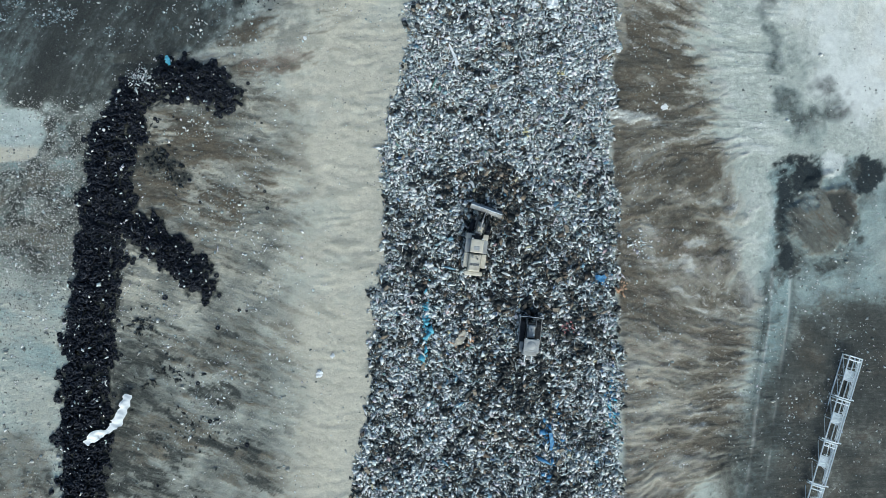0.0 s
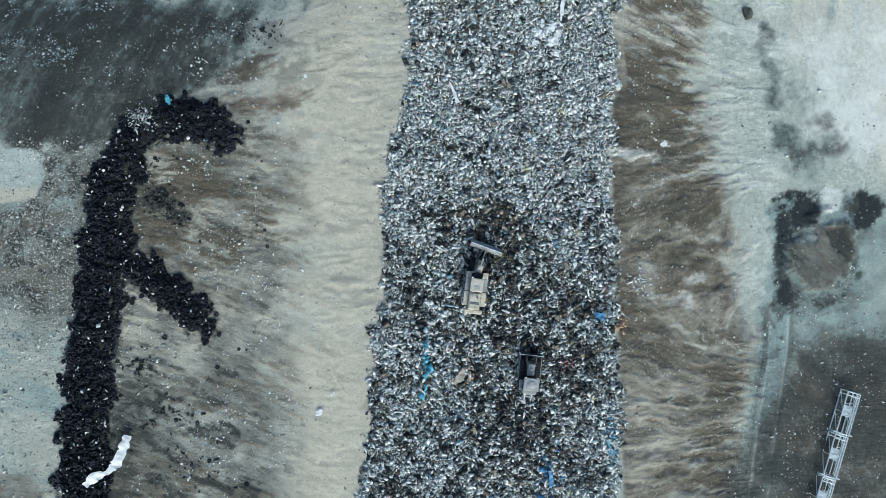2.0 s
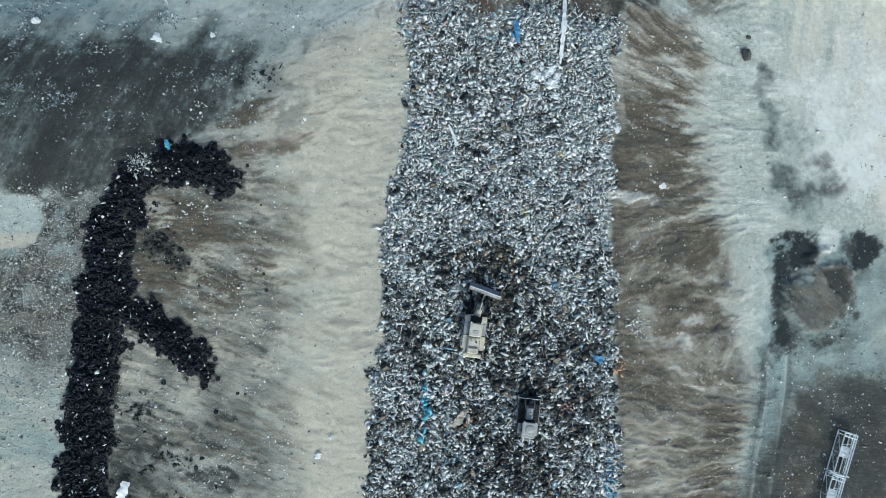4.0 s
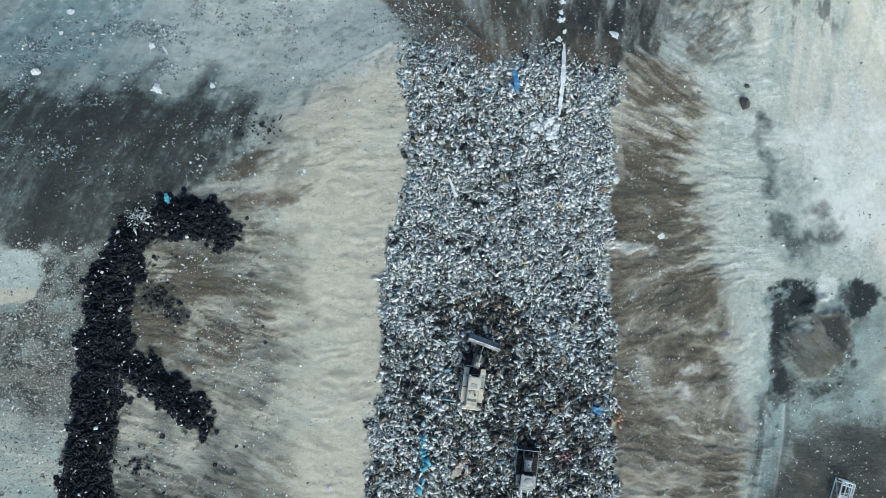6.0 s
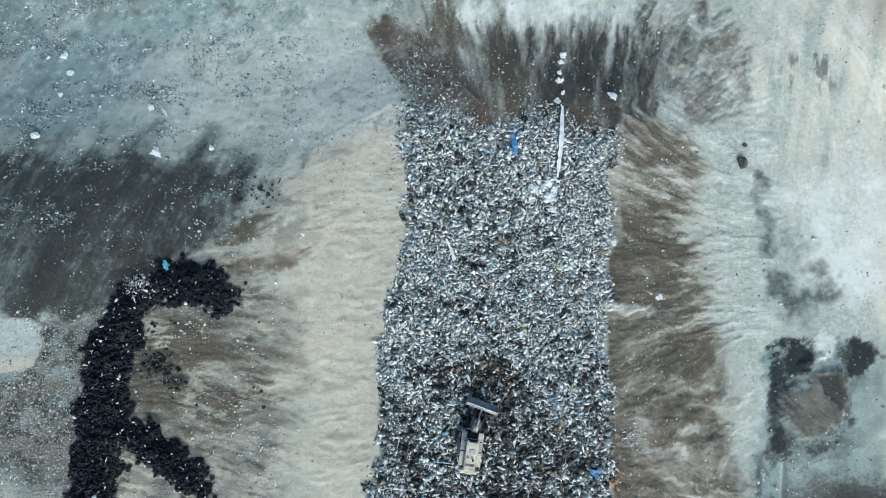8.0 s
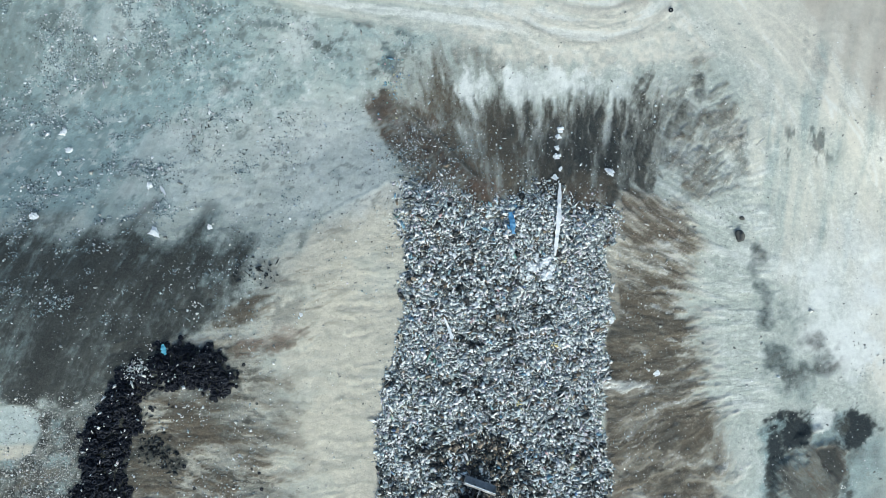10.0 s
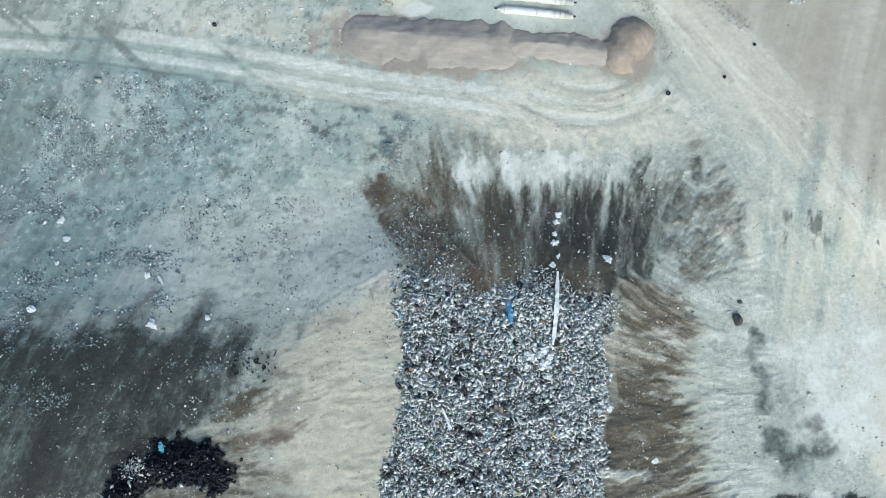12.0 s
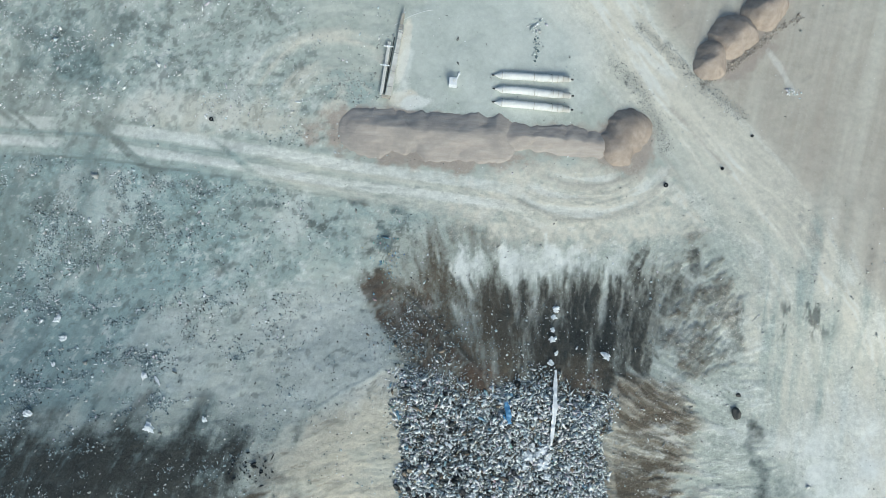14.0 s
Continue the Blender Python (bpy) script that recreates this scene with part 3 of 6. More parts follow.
    pale = np.maximum(pale, 0.55 * cream * ramp((1 - np.abs(2 * lines - 1)) ** 4, 0.5, 0.9) * ramp(12 - rd, 0, 4))
    # beige ground in the north-east, pale pad in the north
    ne = ramp((x - 40) * 0.8 + (y - 76) * 0.6 + 4 * w1, 1, 6)
    far_lines = fbm((x - 0.25 * y) * 0.35, y * 0.02, 63, 5, 0.65)
    sand = np.maximum(sand, ne * np.clip(0.75 + 1.2 * (far_lines - 0.5), 0, 1))
    cream = np.maximum(cream, ne * np.clip(0.22 + 1.8 * (0.5 - far_lines), 0, 0.6))
    cream = np.maximum(cream, ramp(spot(x, y, -4.6, 82.0, 2.6, 1.6) + 0.5 * w2, 0.0, 0.4))
    cream = np.maximum(cream, ramp(spot(x, y, -4.9, 88.5, 1.0, 5.5, -0.18) + 0.8 * w2, 0.0, 0.4))
    trail, _ = line_dist(x, y, [(46.6, 89.5), (48.3, 87), (50, 83.4)])
    pale = np.maximum(pale, 0.7 * ramp(0.7 - trail + 0.5 * w2, 0, 0.5))
    clear = ramp(spot(x, y, 9, 89, 19, 12) + 0.6 * w1, 0.0, 0.35)
    pale = np.maximum(pale, clear * (0.32 + 0.3 * (cloud - 0.5)))
    teal = np.maximum(teal * (1 - 0.8 * clear), 0.25 * clear)
    around = ramp(spot(x, y, -16, 86, 13, 8) + 0.5 * w1, 0, 0.4)
    arcs = fbm(np.hypot(x + 13, y - 79) * 0.7, np.arctan2(y - 79, x + 13.1) * 1.2, 65, 4)
    cream = np.maximum(cream, around * np.clip(0.3 + 2.4 * (arcs - 0.5), 0, 0.8))
    dark = dark * (1 - 0.5 * cream * ramp(y, 62, 66))

    # spread earth around the berm and the mounds
    loam = ramp(spot(x, y, -3, 76.4, 18, 5.6, -0.10) + 0.9 * w2 + 0.4 * (nlines - 0.5), 0.0, 0.45)
    loam = np.maximum(loam, 0.8 * ramp(spot(x, y, 18, 76.2, 10, 3.4, 0.0) + 1.0 * w2, 0.0, 0.6))
    loam = np.maximum(loam, 0.9 * ramp(spot(x, y, 26.5, 75.8, 5.6, 6.0, 0.4) + 0.8 * w2, 0.0, 0.4))
    loam = np.maximum(loam, 0.9 * ramp(spot(x, y, 43.0, 90.6, 10.5, 5.4, 0.78) + 0.8 * w2, 0.0, 0.45))
    loam = np.maximum(loam, 0.5 * ramp(spot(x, y, 52.5, 80, 3.0, 22, 0.28) + 0.7 * w1 + 1.0 * (far_lines - 0.5), 0.0, 0.6))
    loam = np.maximum(loam, 0.35 * ramp(spot(x, y, -21.5, 25.2, 5.0, 2.4, 0.2) + 1.0 * w2, 0.0, 0.6))
    loam = np.maximum(loam, 0.55 * ne + 0.5 * ne * (far_lines - 0.5))
    loam = np.maximum(loam, 0.5 * ramp(lines, 0.54, 0.64) * ramp(10 - rd, 0, 3) * ramp(y, 40, 54))
    smear_road, _ = line_dist(x, y, [(33.0, 81.2), (37.5, 76.0), (41.2, 72.2)])
    loam = np.maximum(loam, 0.8 * ramp(0.8 - smear_road + 1.0 * w2, 0, 0.8))
    swirl = fbm(np.hypot(x - 20, y - 84) * 0.85, np.arctan2(y - 84, x - 20) * 1.5, 68, 4, 0.6)
    swept = ramp(spot(x, y, 21, 68.5, 17, 5.0, 0.12) + 0.8 * w2, 0.0, 0.5)
    loam = np.maximum(loam, 0.55 * swept * ramp(swirl, 0.50, 0.64))
    pale = np.maximum(pale, 0.5 * swept * ramp(1 - swirl, 0.50, 0.62))
    cream, pale, teal = cream * (1 - 0.7 * loam), pale * (1 - 0.8 * loam), teal * (1 - 0.6 * loam)

    pale = np.maximum(pale, 0.8 * ramp(spot(x, y, -3.0, 81.6, 3.0, 1.3, 0.1) + 0.7 * w2, 0.0, 0.4))

    pale = np.maximum(pale, 0.6 * ramp(spot(x, y, -4.8, 86.5, 1.6, 6.5, -0.18) + 1.0 * w2, 0.0, 0.6))

    # run and strength of the fine streaks
    run, along = np.where(x > 18, bent, lean + 2 * w1), x
    lined = np.maximum.reduce([0.55 * sand * ramp(w_edge - x, -1, 0.5), 1.0 * bank, 0.75 * slope, 0.4 * lane, 0.5 * west])
    sooty = np.maximum(heap, burnt)
    run, along = np.where(sooty > 0.05, 0.75 * (x + y), run), np.where(sooty > 0.05, 0.75 * (y - x), along)
    lined = np.where(sooty > 0.05, 0.8 * sooty, np.maximum(lined, 0.45 * ramp(x, 37, 42) * ramp(24 - y, 0, 10)))
    in_end = np.maximum(end, rim)
    run, along = np.where(in_end > 0.02, x, run), np.where(in_end > 0.02, y, along)
    lined = np.where(in_end > 0.02, 0.6 * in_end, lined)
    on_nw = (nw > 0.02) | (plateau > 0.5)
    run, along = np.where(on_nw, x - 0.35 * y, run), np.where(on_nw, y, along)
    lined = np.where(on_nw, np.maximum(nw * 0.55, 0.25 * plateau), lined)
    on_road = (cream > 0.05) & (in_end < 0.02) & (rd < 16) & (y > 16)
    run, along = np.where(on_road, side_e + 200, run), np.where(on_road, ra, along)
    lined = np.where(on_road, np.clip(0.3 * cream, 0, 1), lined)
    on_n = (nd < 5) & (x < 28) & (in_end < 0.02)
    run, along = np.where(on_n, side + 300, run), np.where(on_n, na, along)
    lined = np.where(on_n, 0.55 * ramp(28 - x, 0, 6) * ramp(5 - nd, 0, 2) * (1 - 0.75 * ramp(-x, 22, 32)), lined)

    # small relief: rills, wheel marks, clods
    up = 0.12 * (fine - 0.5) + 0.35 * w1
    up = up + 0.55 * (across - 0.5) * bank
    up = up + 0.30 * (fan - 0.5) * slope + 0.20 * ridge * slope + 0.14 * crisp * slope + 0.25 * furrow * slope + 0.08 * ridge * lane + 0.8 * (ridged - 0.5) * wing + 0.40 * (fan - 0.5) * lane
    up = up + 0.16 * (dent - 0.5) * ramp(w_edge - x, 0, 2) * ramp(x, -42, -38)
    up = up + 0.45 * (down - 0.5) * end
    ribs = np.sin((y + 2.6 * w2 + 4 * w1) * 2 * math.pi / 1.45)
    up = up + 0.05 * ribs * ramp(fbm(x * 0.2, y * 0.35, 79, 3), 0.40, 0.6) * ramp(w_edge - x, 0, 1.5) * ramp(x - w_edge, -10, -6) * ramp(42 - y, 0, 4) + 0.07 * lip
    up = up + 0.22 * (lines - 0.5) * ramp(9 - rd, 0, 4) + 0.14 * (nlines - 0.5) * ramp(5 - nd, 0, 3) - 0.05 * rut
    up = up + 0.5 * heap * (0.6 + spots) - 0.5 * pit + 0.25 * (slant - 0.5) * nw
    up = up + 0.22 * swept * (swirl - 0.5) + 0.20 * around * (arcs - 0.5)
    fill = ramp(strip_depth(x, y) + 1.0 * w2, 0.0, 1.1 + 1.5 * ramp(y, 36, 40))
    up = up + 0.35 * fill + 0.5 * fill * (spots - 0.5)
    deep_tyres = tyre_depth(x, y)
    dark = np.maximum(dark, ramp(deep_tyres, -0.9, 0.2))
    up = up + 0.4 * ramp(deep_tyres, -0.2, 2.0)
    flat = np.clip(np.maximum.reduce([cream, 1.2 * pale * (1 - slope), clear, ne, 0.78 * plateau, 0.8 * ramp(y, 64, 72), 0.7 * pad, 0.5 * ramp(x, -23, -18) * ramp(w_edge - x, -1, 0) * ramp(44 - y, 0, 4), 0.5 * heap]), 0, 1)
    cover = dict(sand=sand, teal=teal, grit=grit, brown=brown, cream=cream, pale=pale, rust=rust, dark=dark, char=char, fill=fill, loam=loam)
    cover = {k: np.clip(v * (1 - (0.0 if k == "fill" else fill)), 0, 1) for k, v in cover.items()}
    cover.update(run=run, along=along, flat=flat * (1 - fill) * (1 - 0.8 * np.maximum(mottle, burnt)), lined=np.clip(lined, 0, 1) * (1 - fill))
    return up, cover


# a height table, so that things can be set on the ground
STEP = 0.21
FX, FY = np.arange(-66.0, 70.0, STEP), np.arange(-46.0, 107.0, STEP)


def smooth(a, n):
    k = np.ones(n) / n
    for axis in (0, 1):
        pad = [(n // 2, n // 2) if i == axis else (0, 0) for i in (0, 1)]
        a = np.apply_along_axis(lambda r: np.convolve(r, k, "valid"), axis, np.pad(a, pad, "edge"))
    return a


_far = np.array([2, 6, 14, 30, 60, 120, 250, 500, 1000, 1800.0])
GX, GY = np.r_[(FX[0] - _far)[::-1], FX, FX[-1] + _far], np.r_[(FY[0] - _far)[::-1], FY, FY[-1] + _far]
XX, YY = np.meshgrid(GX, GY)
BUMP, COVER = soils(XX, YY)
HEIGHT = smooth(land(XX, YY), 21) + BUMP
# the fine streaks fade out where their run changes
_seam = np.zeros(XX.shape)
for _f in (COVER["run"], COVER["along"]):
    for _axis in (0, 1):
        _seam = np.maximum(_seam, (np.abs(np.gradient(_f, axis=_axis)) > 0.8).astype(float))
COVER["lined"] = COVER["lined"] * (1 - np.clip(1.6 * smooth(np.clip(9 * smooth(_seam, 9), 0, 1), 9), 0, 1))


def ground_at(x, y):
    """Ground height at one place or an array of places."""
    i = np.clip(np.searchsorted(GX, x) - 1, 0, len(GX) - 2)
    j = np.clip(np.searchsorted(GY, y) - 1, 0, len(GY) - 2)
    u, v = (x - GX[i]) / (GX[i + 1] - GX[i]), (y - GY[j]) / (GY[j + 1] - GY[j])
    return (HEIGHT[j, i] * (1 - u) + HEIGHT[j, i + 1] * u) * (1 - v) + (HEIGHT[j + 1, i] * (1 - u) + HEIGHT[j + 1, i + 1] * u) * v


# ---- materials ----
class Nodes:
    """A small writer of node trees."""

    def __init__(self, name, rough=0.8, metal=0.0):
        self.mat = bpy.data.materials.new(name)
        self.mat.use_nodes = True
        self.tree = self.mat.node_tree
        self.out = self.tree.nodes["Principled BSDF"]
        self.out.inputs["Roughness"].default_value, self.out.inputs["Metallic"].default_value = rough, metal
        self.place = self.tree.nodes.new("ShaderNodeTexCoord").outputs["Object"]

    def link(self, a, b):
        self.tree.links.new(a, b)

    def noise(self, scale, detail=4.0, rough=0.6, where=None):
        n = self.tree.nodes.new("ShaderNodeTexNoise")
        n.inputs["Scale"].default_value, n.inputs["Detail"].default_value, n.inputs["Roughness"].default_value = scale, detail, rough
        self.link(where or self.place, n.inputs["Vector"])
        return n.outputs["Fac"]

    def remap(self, value, lo, hi, a, b):
        n = self.tree.nodes.new("ShaderNodeMapRange")
        for k, v in zip(("From Min", "From Max", "To Min", "To Max"), (lo, hi, a, b)):
            n.inputs[k].default_value = v
        self.link(value, n.inputs["Value"])
        return n.outputs[0]

    def math(self, op, a, b):
        n = self.tree.nodes.new("ShaderNodeMath")
        n.operation = op
        for k, v in enumerate((a, b)):
            if isinstance(v, (int, float)):
                n.inputs[k].default_value = v
            else:
                self.link(v, n.inputs[k])
        return n.outputs[0]

    def mix(self, fac, a, b, how="MIX"):
        n = self.tree.nodes.new("ShaderNodeMix")
        n.data_type, n.blend_type = "RGBA", how
        for k, v in ((0, fac), (6, a), (7, b)):
            if isinstance(v, (int, float)):
                n.inputs[k].default_value = v
            elif isinstance(v, tuple):
                n.inputs[k].default_value = (*v, 1)
            else:
                self.link(v, n.inputs[k])
        return n.outputs[2]

    def steps(self, value, stops, hold=False):
        n = self.tree.nodes.new("ShaderNodeValToRGB")
        n.color_ramp.interpolation = "CONSTANT" if hold else "LINEAR"
        while len(n.color_ramp.elements) < len(stops):
            n.color_ramp.elements.new(0.5)
        for e, (at, c) in zip(n.color_ramp.elements, stops):
            e.position, e.color = at, (*c, 1)
        self.link(value, n.inputs[0])
        return n.outputs[0]

    def cover(self, name):
        n = self.tree.nodes.new("ShaderNodeAttribute")
        n.attribute_name = name
        return n.outputs["Fac"]

    def island(self):
        return self.tree.nodes.new("ShaderNodeNewGeometry").outputs["Random Per Island"]

    def each(self):
        return self.tree.nodes.new("ShaderNodeObjectInfo").outputs["Random"]

    def done(self, colour, bump=None, depth=0.02, strength=1.0):
        if isinstance(colour, tuple):
            self.out.inputs["Base Color"].default_value = (*colour, 1)
        else:
            self.link(colour, self.out.inputs["Base Color"])
        if bump is not None:
            n = self.tree.nodes.new("ShaderNodeBump")
            n.inputs["Distance"].default_value, n.inputs["Strength"].default_value = depth, strength
            self.link(bump, n.inputs["Height"])
            self.link(n.outputs[0], self.out.inputs["Normal"])
        return self.mat


def soil_material():
    m = Nodes("soil", 0.95)
    big, mid, small = m.noise(0.35, 5), m.noise(1.7, 5, 0.62), m.noise(6.0, 5, 0.75)
    both = m.tree.nodes.new("ShaderNodeCombineXYZ")
    m.link(m.math("ADD", m.cover("run"), m.math("ADD", m.math("MULTIPLY", big, 1.6), m.math("MULTIPLY", mid, 0.7))), both.inputs[0])
    m.link(m.math("MULTIPLY", m.cover("along"), 0.19), both.inputs[1])
    streak = m.noise(2.1, 5, 0.66, both.outputs[0])
    lined = m.cover("lined")
    push = m.math("MULTIPLY", m.math("MULTIPLY", m.math("SUBTRACT", streak, 0.5), 2.0), lined)
    push = m.math("ADD", push, m.math("MULTIPLY", m.math("SUBTRACT", mid, 0.5), 0.9))
    push = m.math("ADD", push, m.math("MULTIPLY", m.math("SUBTRACT", small, 0.5), 0.9))
    worn = m.cover("flat")
    push = m.math("MULTIPLY", push, m.remap(worn, 0.0, 1.0, 1.0, 0.22))
    c = m.mix(m.remap(big, 0.35, 0.65, 0, 1), (0.405, 0.438, 0.388), (0.515, 0.543, 0.482))
    tone = m.math("ADD", m.math("MULTIPLY", m.math("MULTIPLY", m.math("SUBTRACT", small, 0.5), m.remap(worn, 0.0, 1.0, 2.3, 0.7)), 1.0), m.remap(big, 0.3, 0.7, 0.25, 0.75))
    for name, a, b in (
        ("sand", (0.447, 0.420, 0.340), (0.585, 0.556, 0.460)),
        ("teal", (0.195, 0.272, 0.262), (0.375, 0.468, 0.452)),
        ("grit", (0.11, 0.115, 0.10), (0.30, 0.305, 0.265)),
        ("brown", (0.08, 0.067, 0.048), (0.155, 0.132, 0.096)),
        ("loam", (0.33, 0.285, 0.24), (0.43, 0.38, 0.33)),
        ("cream", (0.598, 0.566, 0.475), (0.698, 0.666, 0.565)),
        ("pale", (0.645, 0.66, 0.618), (0.80, 0.81, 0.758)),
        ("rust", (0.10, 0.062, 0.042), (0.17, 0.112, 0.08)),
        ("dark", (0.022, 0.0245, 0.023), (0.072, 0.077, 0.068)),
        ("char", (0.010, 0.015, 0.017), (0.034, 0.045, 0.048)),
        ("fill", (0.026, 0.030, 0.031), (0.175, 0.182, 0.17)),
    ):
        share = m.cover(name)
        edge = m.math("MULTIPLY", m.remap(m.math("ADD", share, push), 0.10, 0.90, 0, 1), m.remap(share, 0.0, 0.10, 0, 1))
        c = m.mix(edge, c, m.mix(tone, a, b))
    grain = m.mix(m.remap(small, 0.32, 0.68, 0, 1), (0.78, 0.78, 0.78), (1.17, 1.17, 1.17))
    soft = m.remap(worn, 0.0, 1.0, 1.0, 0.12)
    c = m.mix(soft, c, m.mix(1.0, c, grain, "MULTIPLY"))
    patch = m.mix(m.remap(mid, 0.3, 0.7, 0, 1), (0.80, 0.80, 0.81), (1.14, 1.14, 1.13))
    c = m.mix(m.remap(worn, 0.0, 1.0, 1.0, 0.28), c, m.mix(1.0, c, patch, "MULTIPLY"))
    comb = m.mix(m.remap(streak, 0.33, 0.67, 0, 1), (0.66, 0.66, 0.655), (1.25, 1.25, 1.25))
    c = m.mix(m.math("MULTIPLY", lined, m.remap(worn, 0.0, 1.0, 1.0, 0.40)), c, m.mix(1.0, c, comb, "MULTIPLY"))
    rough = m.math("ADD", mid, m.math("MULTIPLY", small, 0.28))
    rough = m.math("MULTIPLY", rough, m.remap(worn, 0.0, 1.0, 1.0, 0.16))
    rough = m.math("ADD", rough, m.math("MULTIPLY", m.math("MULTIPLY", streak, lined), m.remap(worn, 0.0, 1.0, 1.2, 0.6)))
    return m.done(c, rough, 0.18, 0.85)


def plain(name, a, b, rough=0.7, metal=0.0, scale=3.0, depth=0.01, dirt=None):
    """Two tones of one stuff with fine grain, and dirt in large blotches."""
    m = Nodes(name, rough, metal)
    c = m.mix(m.remap(m.noise(scale, 5, 0.65), 0.3, 0.7, 0, 1), a, b)
    if dirt:
        c = m.mix(m.remap(m.noise(scale * 0.35, 4), 0.48, 0.7, 0, 0.8), c, dirt)
    return m.done(c, m.noise(scale * 4, 3), depth, 0.6)


def litter_material(name, stops, rough):
    m = Nodes(name, rough)
    c = m.steps(m.island(), stops, True)
    c = m.mix(1.0, c, m.mix(m.remap(m.noise(4.0, 3), 0.3, 0.7, 0, 1), (0.62, 0.62, 0.62), (1.2, 1.2, 1.2)), "MULTIPLY")
    return m.done(c, m.noise(9, 2), 0.03, 0.6)


SOIL = soil_material()
WHITE_FILM = litter_material("white_film", [(0, (0.84, 0.87, 0.86)), (0.20, (0.66, 0.74, 0.74)), (0.34, (0.90, 0.90, 0.88)), (0.54, (0.70, 0.66, 0.69)), (0.64, (0.46, 0.52, 0.51)), (0.78, (0.72, 0.72, 0.68)), (0.90, (0.36, 0.42, 0.43))], 0.85)
GREY_WASTE = litter_material("grey_waste", [(0, (0.20, 0.23, 0.225)), (0.25, (0.29, 0.315, 0.31)), (0.5, (0.12, 0.145, 0.15)), (0.7, (0.36, 0.40, 0.39)), (0.88, (0.27, 0.28, 0.23))], 0.7)
DARK_WASTE = litter_material("dark_waste", [(0, (0.012, 0.015, 0.016)), (0.35, (0.022, 0.027, 0.028)), (0.65, (0.040, 0.044, 0.040)), (0.85, (0.009, 0.012, 0.013))], 0.5)
BROWN_WASTE = litter_material("brown_waste", [(0, (0.14, 0.11, 0.08)), (0.3, (0.22, 0.18, 0.13)), (0.6, (0.09, 0.075, 0.06)), (0.85, (0.30, 0.25, 0.19))], 0.8)
BRIGHT_WASTE = litter_material("bright_waste", [(0, (0.22, 0.38, 0.48)), (0.35, (0.30, 0.44, 0.47)), (0.50, (0.16, 0.24, 0.40)), (0.62, (0.50, 0.36, 0.36)), (0.74, (0.24, 0.42, 0.36)), (0.85, (0.52, 0.48, 0.32))], 0.5)
def rubber_material():
    m = Nodes("rubber", 0.55)
    c = m.mix(m.remap(m.noise(2.0, 5, 0.65), 0.3, 0.7, 0, 1), (0.004, 0.006, 0.011), (0.014, 0.017, 0.026))
    dusty = m.math("MULTIPLY", m.remap(m.math("FRACT", m.math("ADD", m.island(), m.each()), 0.0), 0.66, 1.0, 0.0, 1.0), m.remap(m.noise(5.0, 4), 0.45, 0.65, 0, 1))
    return m.done(m.mix(dusty, c, (0.105, 0.110, 0.130)), m.noise(8, 3), 0.02, 0.6)


RUBBER = rubber_material()
RUBBER.node_tree.nodes["Principled BSDF"].inputs["Specular IOR Level"].default_value = 0.2
WHITE_SHEET = plain("white_sheet", (0.70, 0.73, 0.74), (0.84, 0.85, 0.84), 0.45, 0, 1.2, 0.04)
BLUE_SHEET = plain("blue_sheet", (0.06, 0.19, 0.38), (0.12, 0.31, 0.50), 0.45, 0, 1.5, 0.04)
CYAN_SHEET = plain("cyan_sheet", (0.08, 0.36, 0.50), (0.20, 0.52, 0.64), 0.5, 0, 1.5, 0.04)
ORANGE_SCRAP = plain("orange_scrap", (0.46, 0.26, 0.14), (0.62, 0.44, 0.30), 0.8, 0, 2.0, 0.03)
RED_SCRAP = plain("red_scrap", (0.42, 0.12, 0.12), (0.55, 0.28, 0.27), 0.7, 0, 2.0, 0.03)
YELLOW_SCRAP = plain("yellow_scrap", (0.50, 0.44, 0.20), (0.66, 0.60, 0.36), 0.7, 0, 2.0, 0.03)
CREAM_PAINT = plain("cream_paint", (0.50, 0.46, 0.37), (0.66, 0.62, 0.52), 0.55, 0, 1.6, 0.01, (0.30, 0.27, 0.21))
GREY_PAINT = plain("grey_paint", (0.30, 0.31, 0.31), (0.42, 0.43, 0.42), 0.5, 0, 1.6, 0.01, (0.20, 0.19, 0.17))
DUSTY_STEEL = plain("dusty_steel", (0.26, 0.265, 0.265), (0.44, 0.445, 0.44), 0.6, 0.15, 2.0, 0.01, (0.16, 0.14, 0.12))
BLACK_STEEL = plain("black_steel", (0.018, 0.019, 0.021), (0.05, 0.05, 0.05), 0.55, 0.2, 2.0, 0.01)
GALVANISED = plain("galvanised_steel", (0.58, 0.64, 0.66), (0.74, 0.79, 0.81), 0.45, 0.1, 2.0, 0.005)
GLASS_DARK = plain("tinted_glass", (0.02, 0.025, 0.03), (0.03, 0.035, 0.04), 0.08, 0, 1.0, 0.0)
FABRIC = plain("dusty_white_fabric", (0.66, 0.67, 0.64), (0.80, 0.80, 0.76), 0.85, 0, 1.0, 0.05, (0.46, 0.44, 0.39))
CARDBOARD = plain("wet_cardboard", (0.20, 0.17, 0.13), (0.34, 0.29, 0.22), 0.9, 0, 3.0, 0.02, (0.12, 0.10, 0.08))
BLEACHED = plain("bleached_paint", (0.56, 0.55, 0.50), (0.72, 0.71, 0.66), 0.75, 0, 1.3, 0.02, (0.42, 0.39, 0.33))
WOOD = plain("weathered_timber", (0.34, 0.31, 0.25), (0.50, 0.46, 0.38), 0.85, 0, 2.5, 0.02)
HEAP_SOIL = plain("heaped_soil", (0.30, 0.245, 0.20), (0.41, 0.345, 0.29), 0.95, 0, 1.1, 0.08, (0.24, 0.195, 0.16))


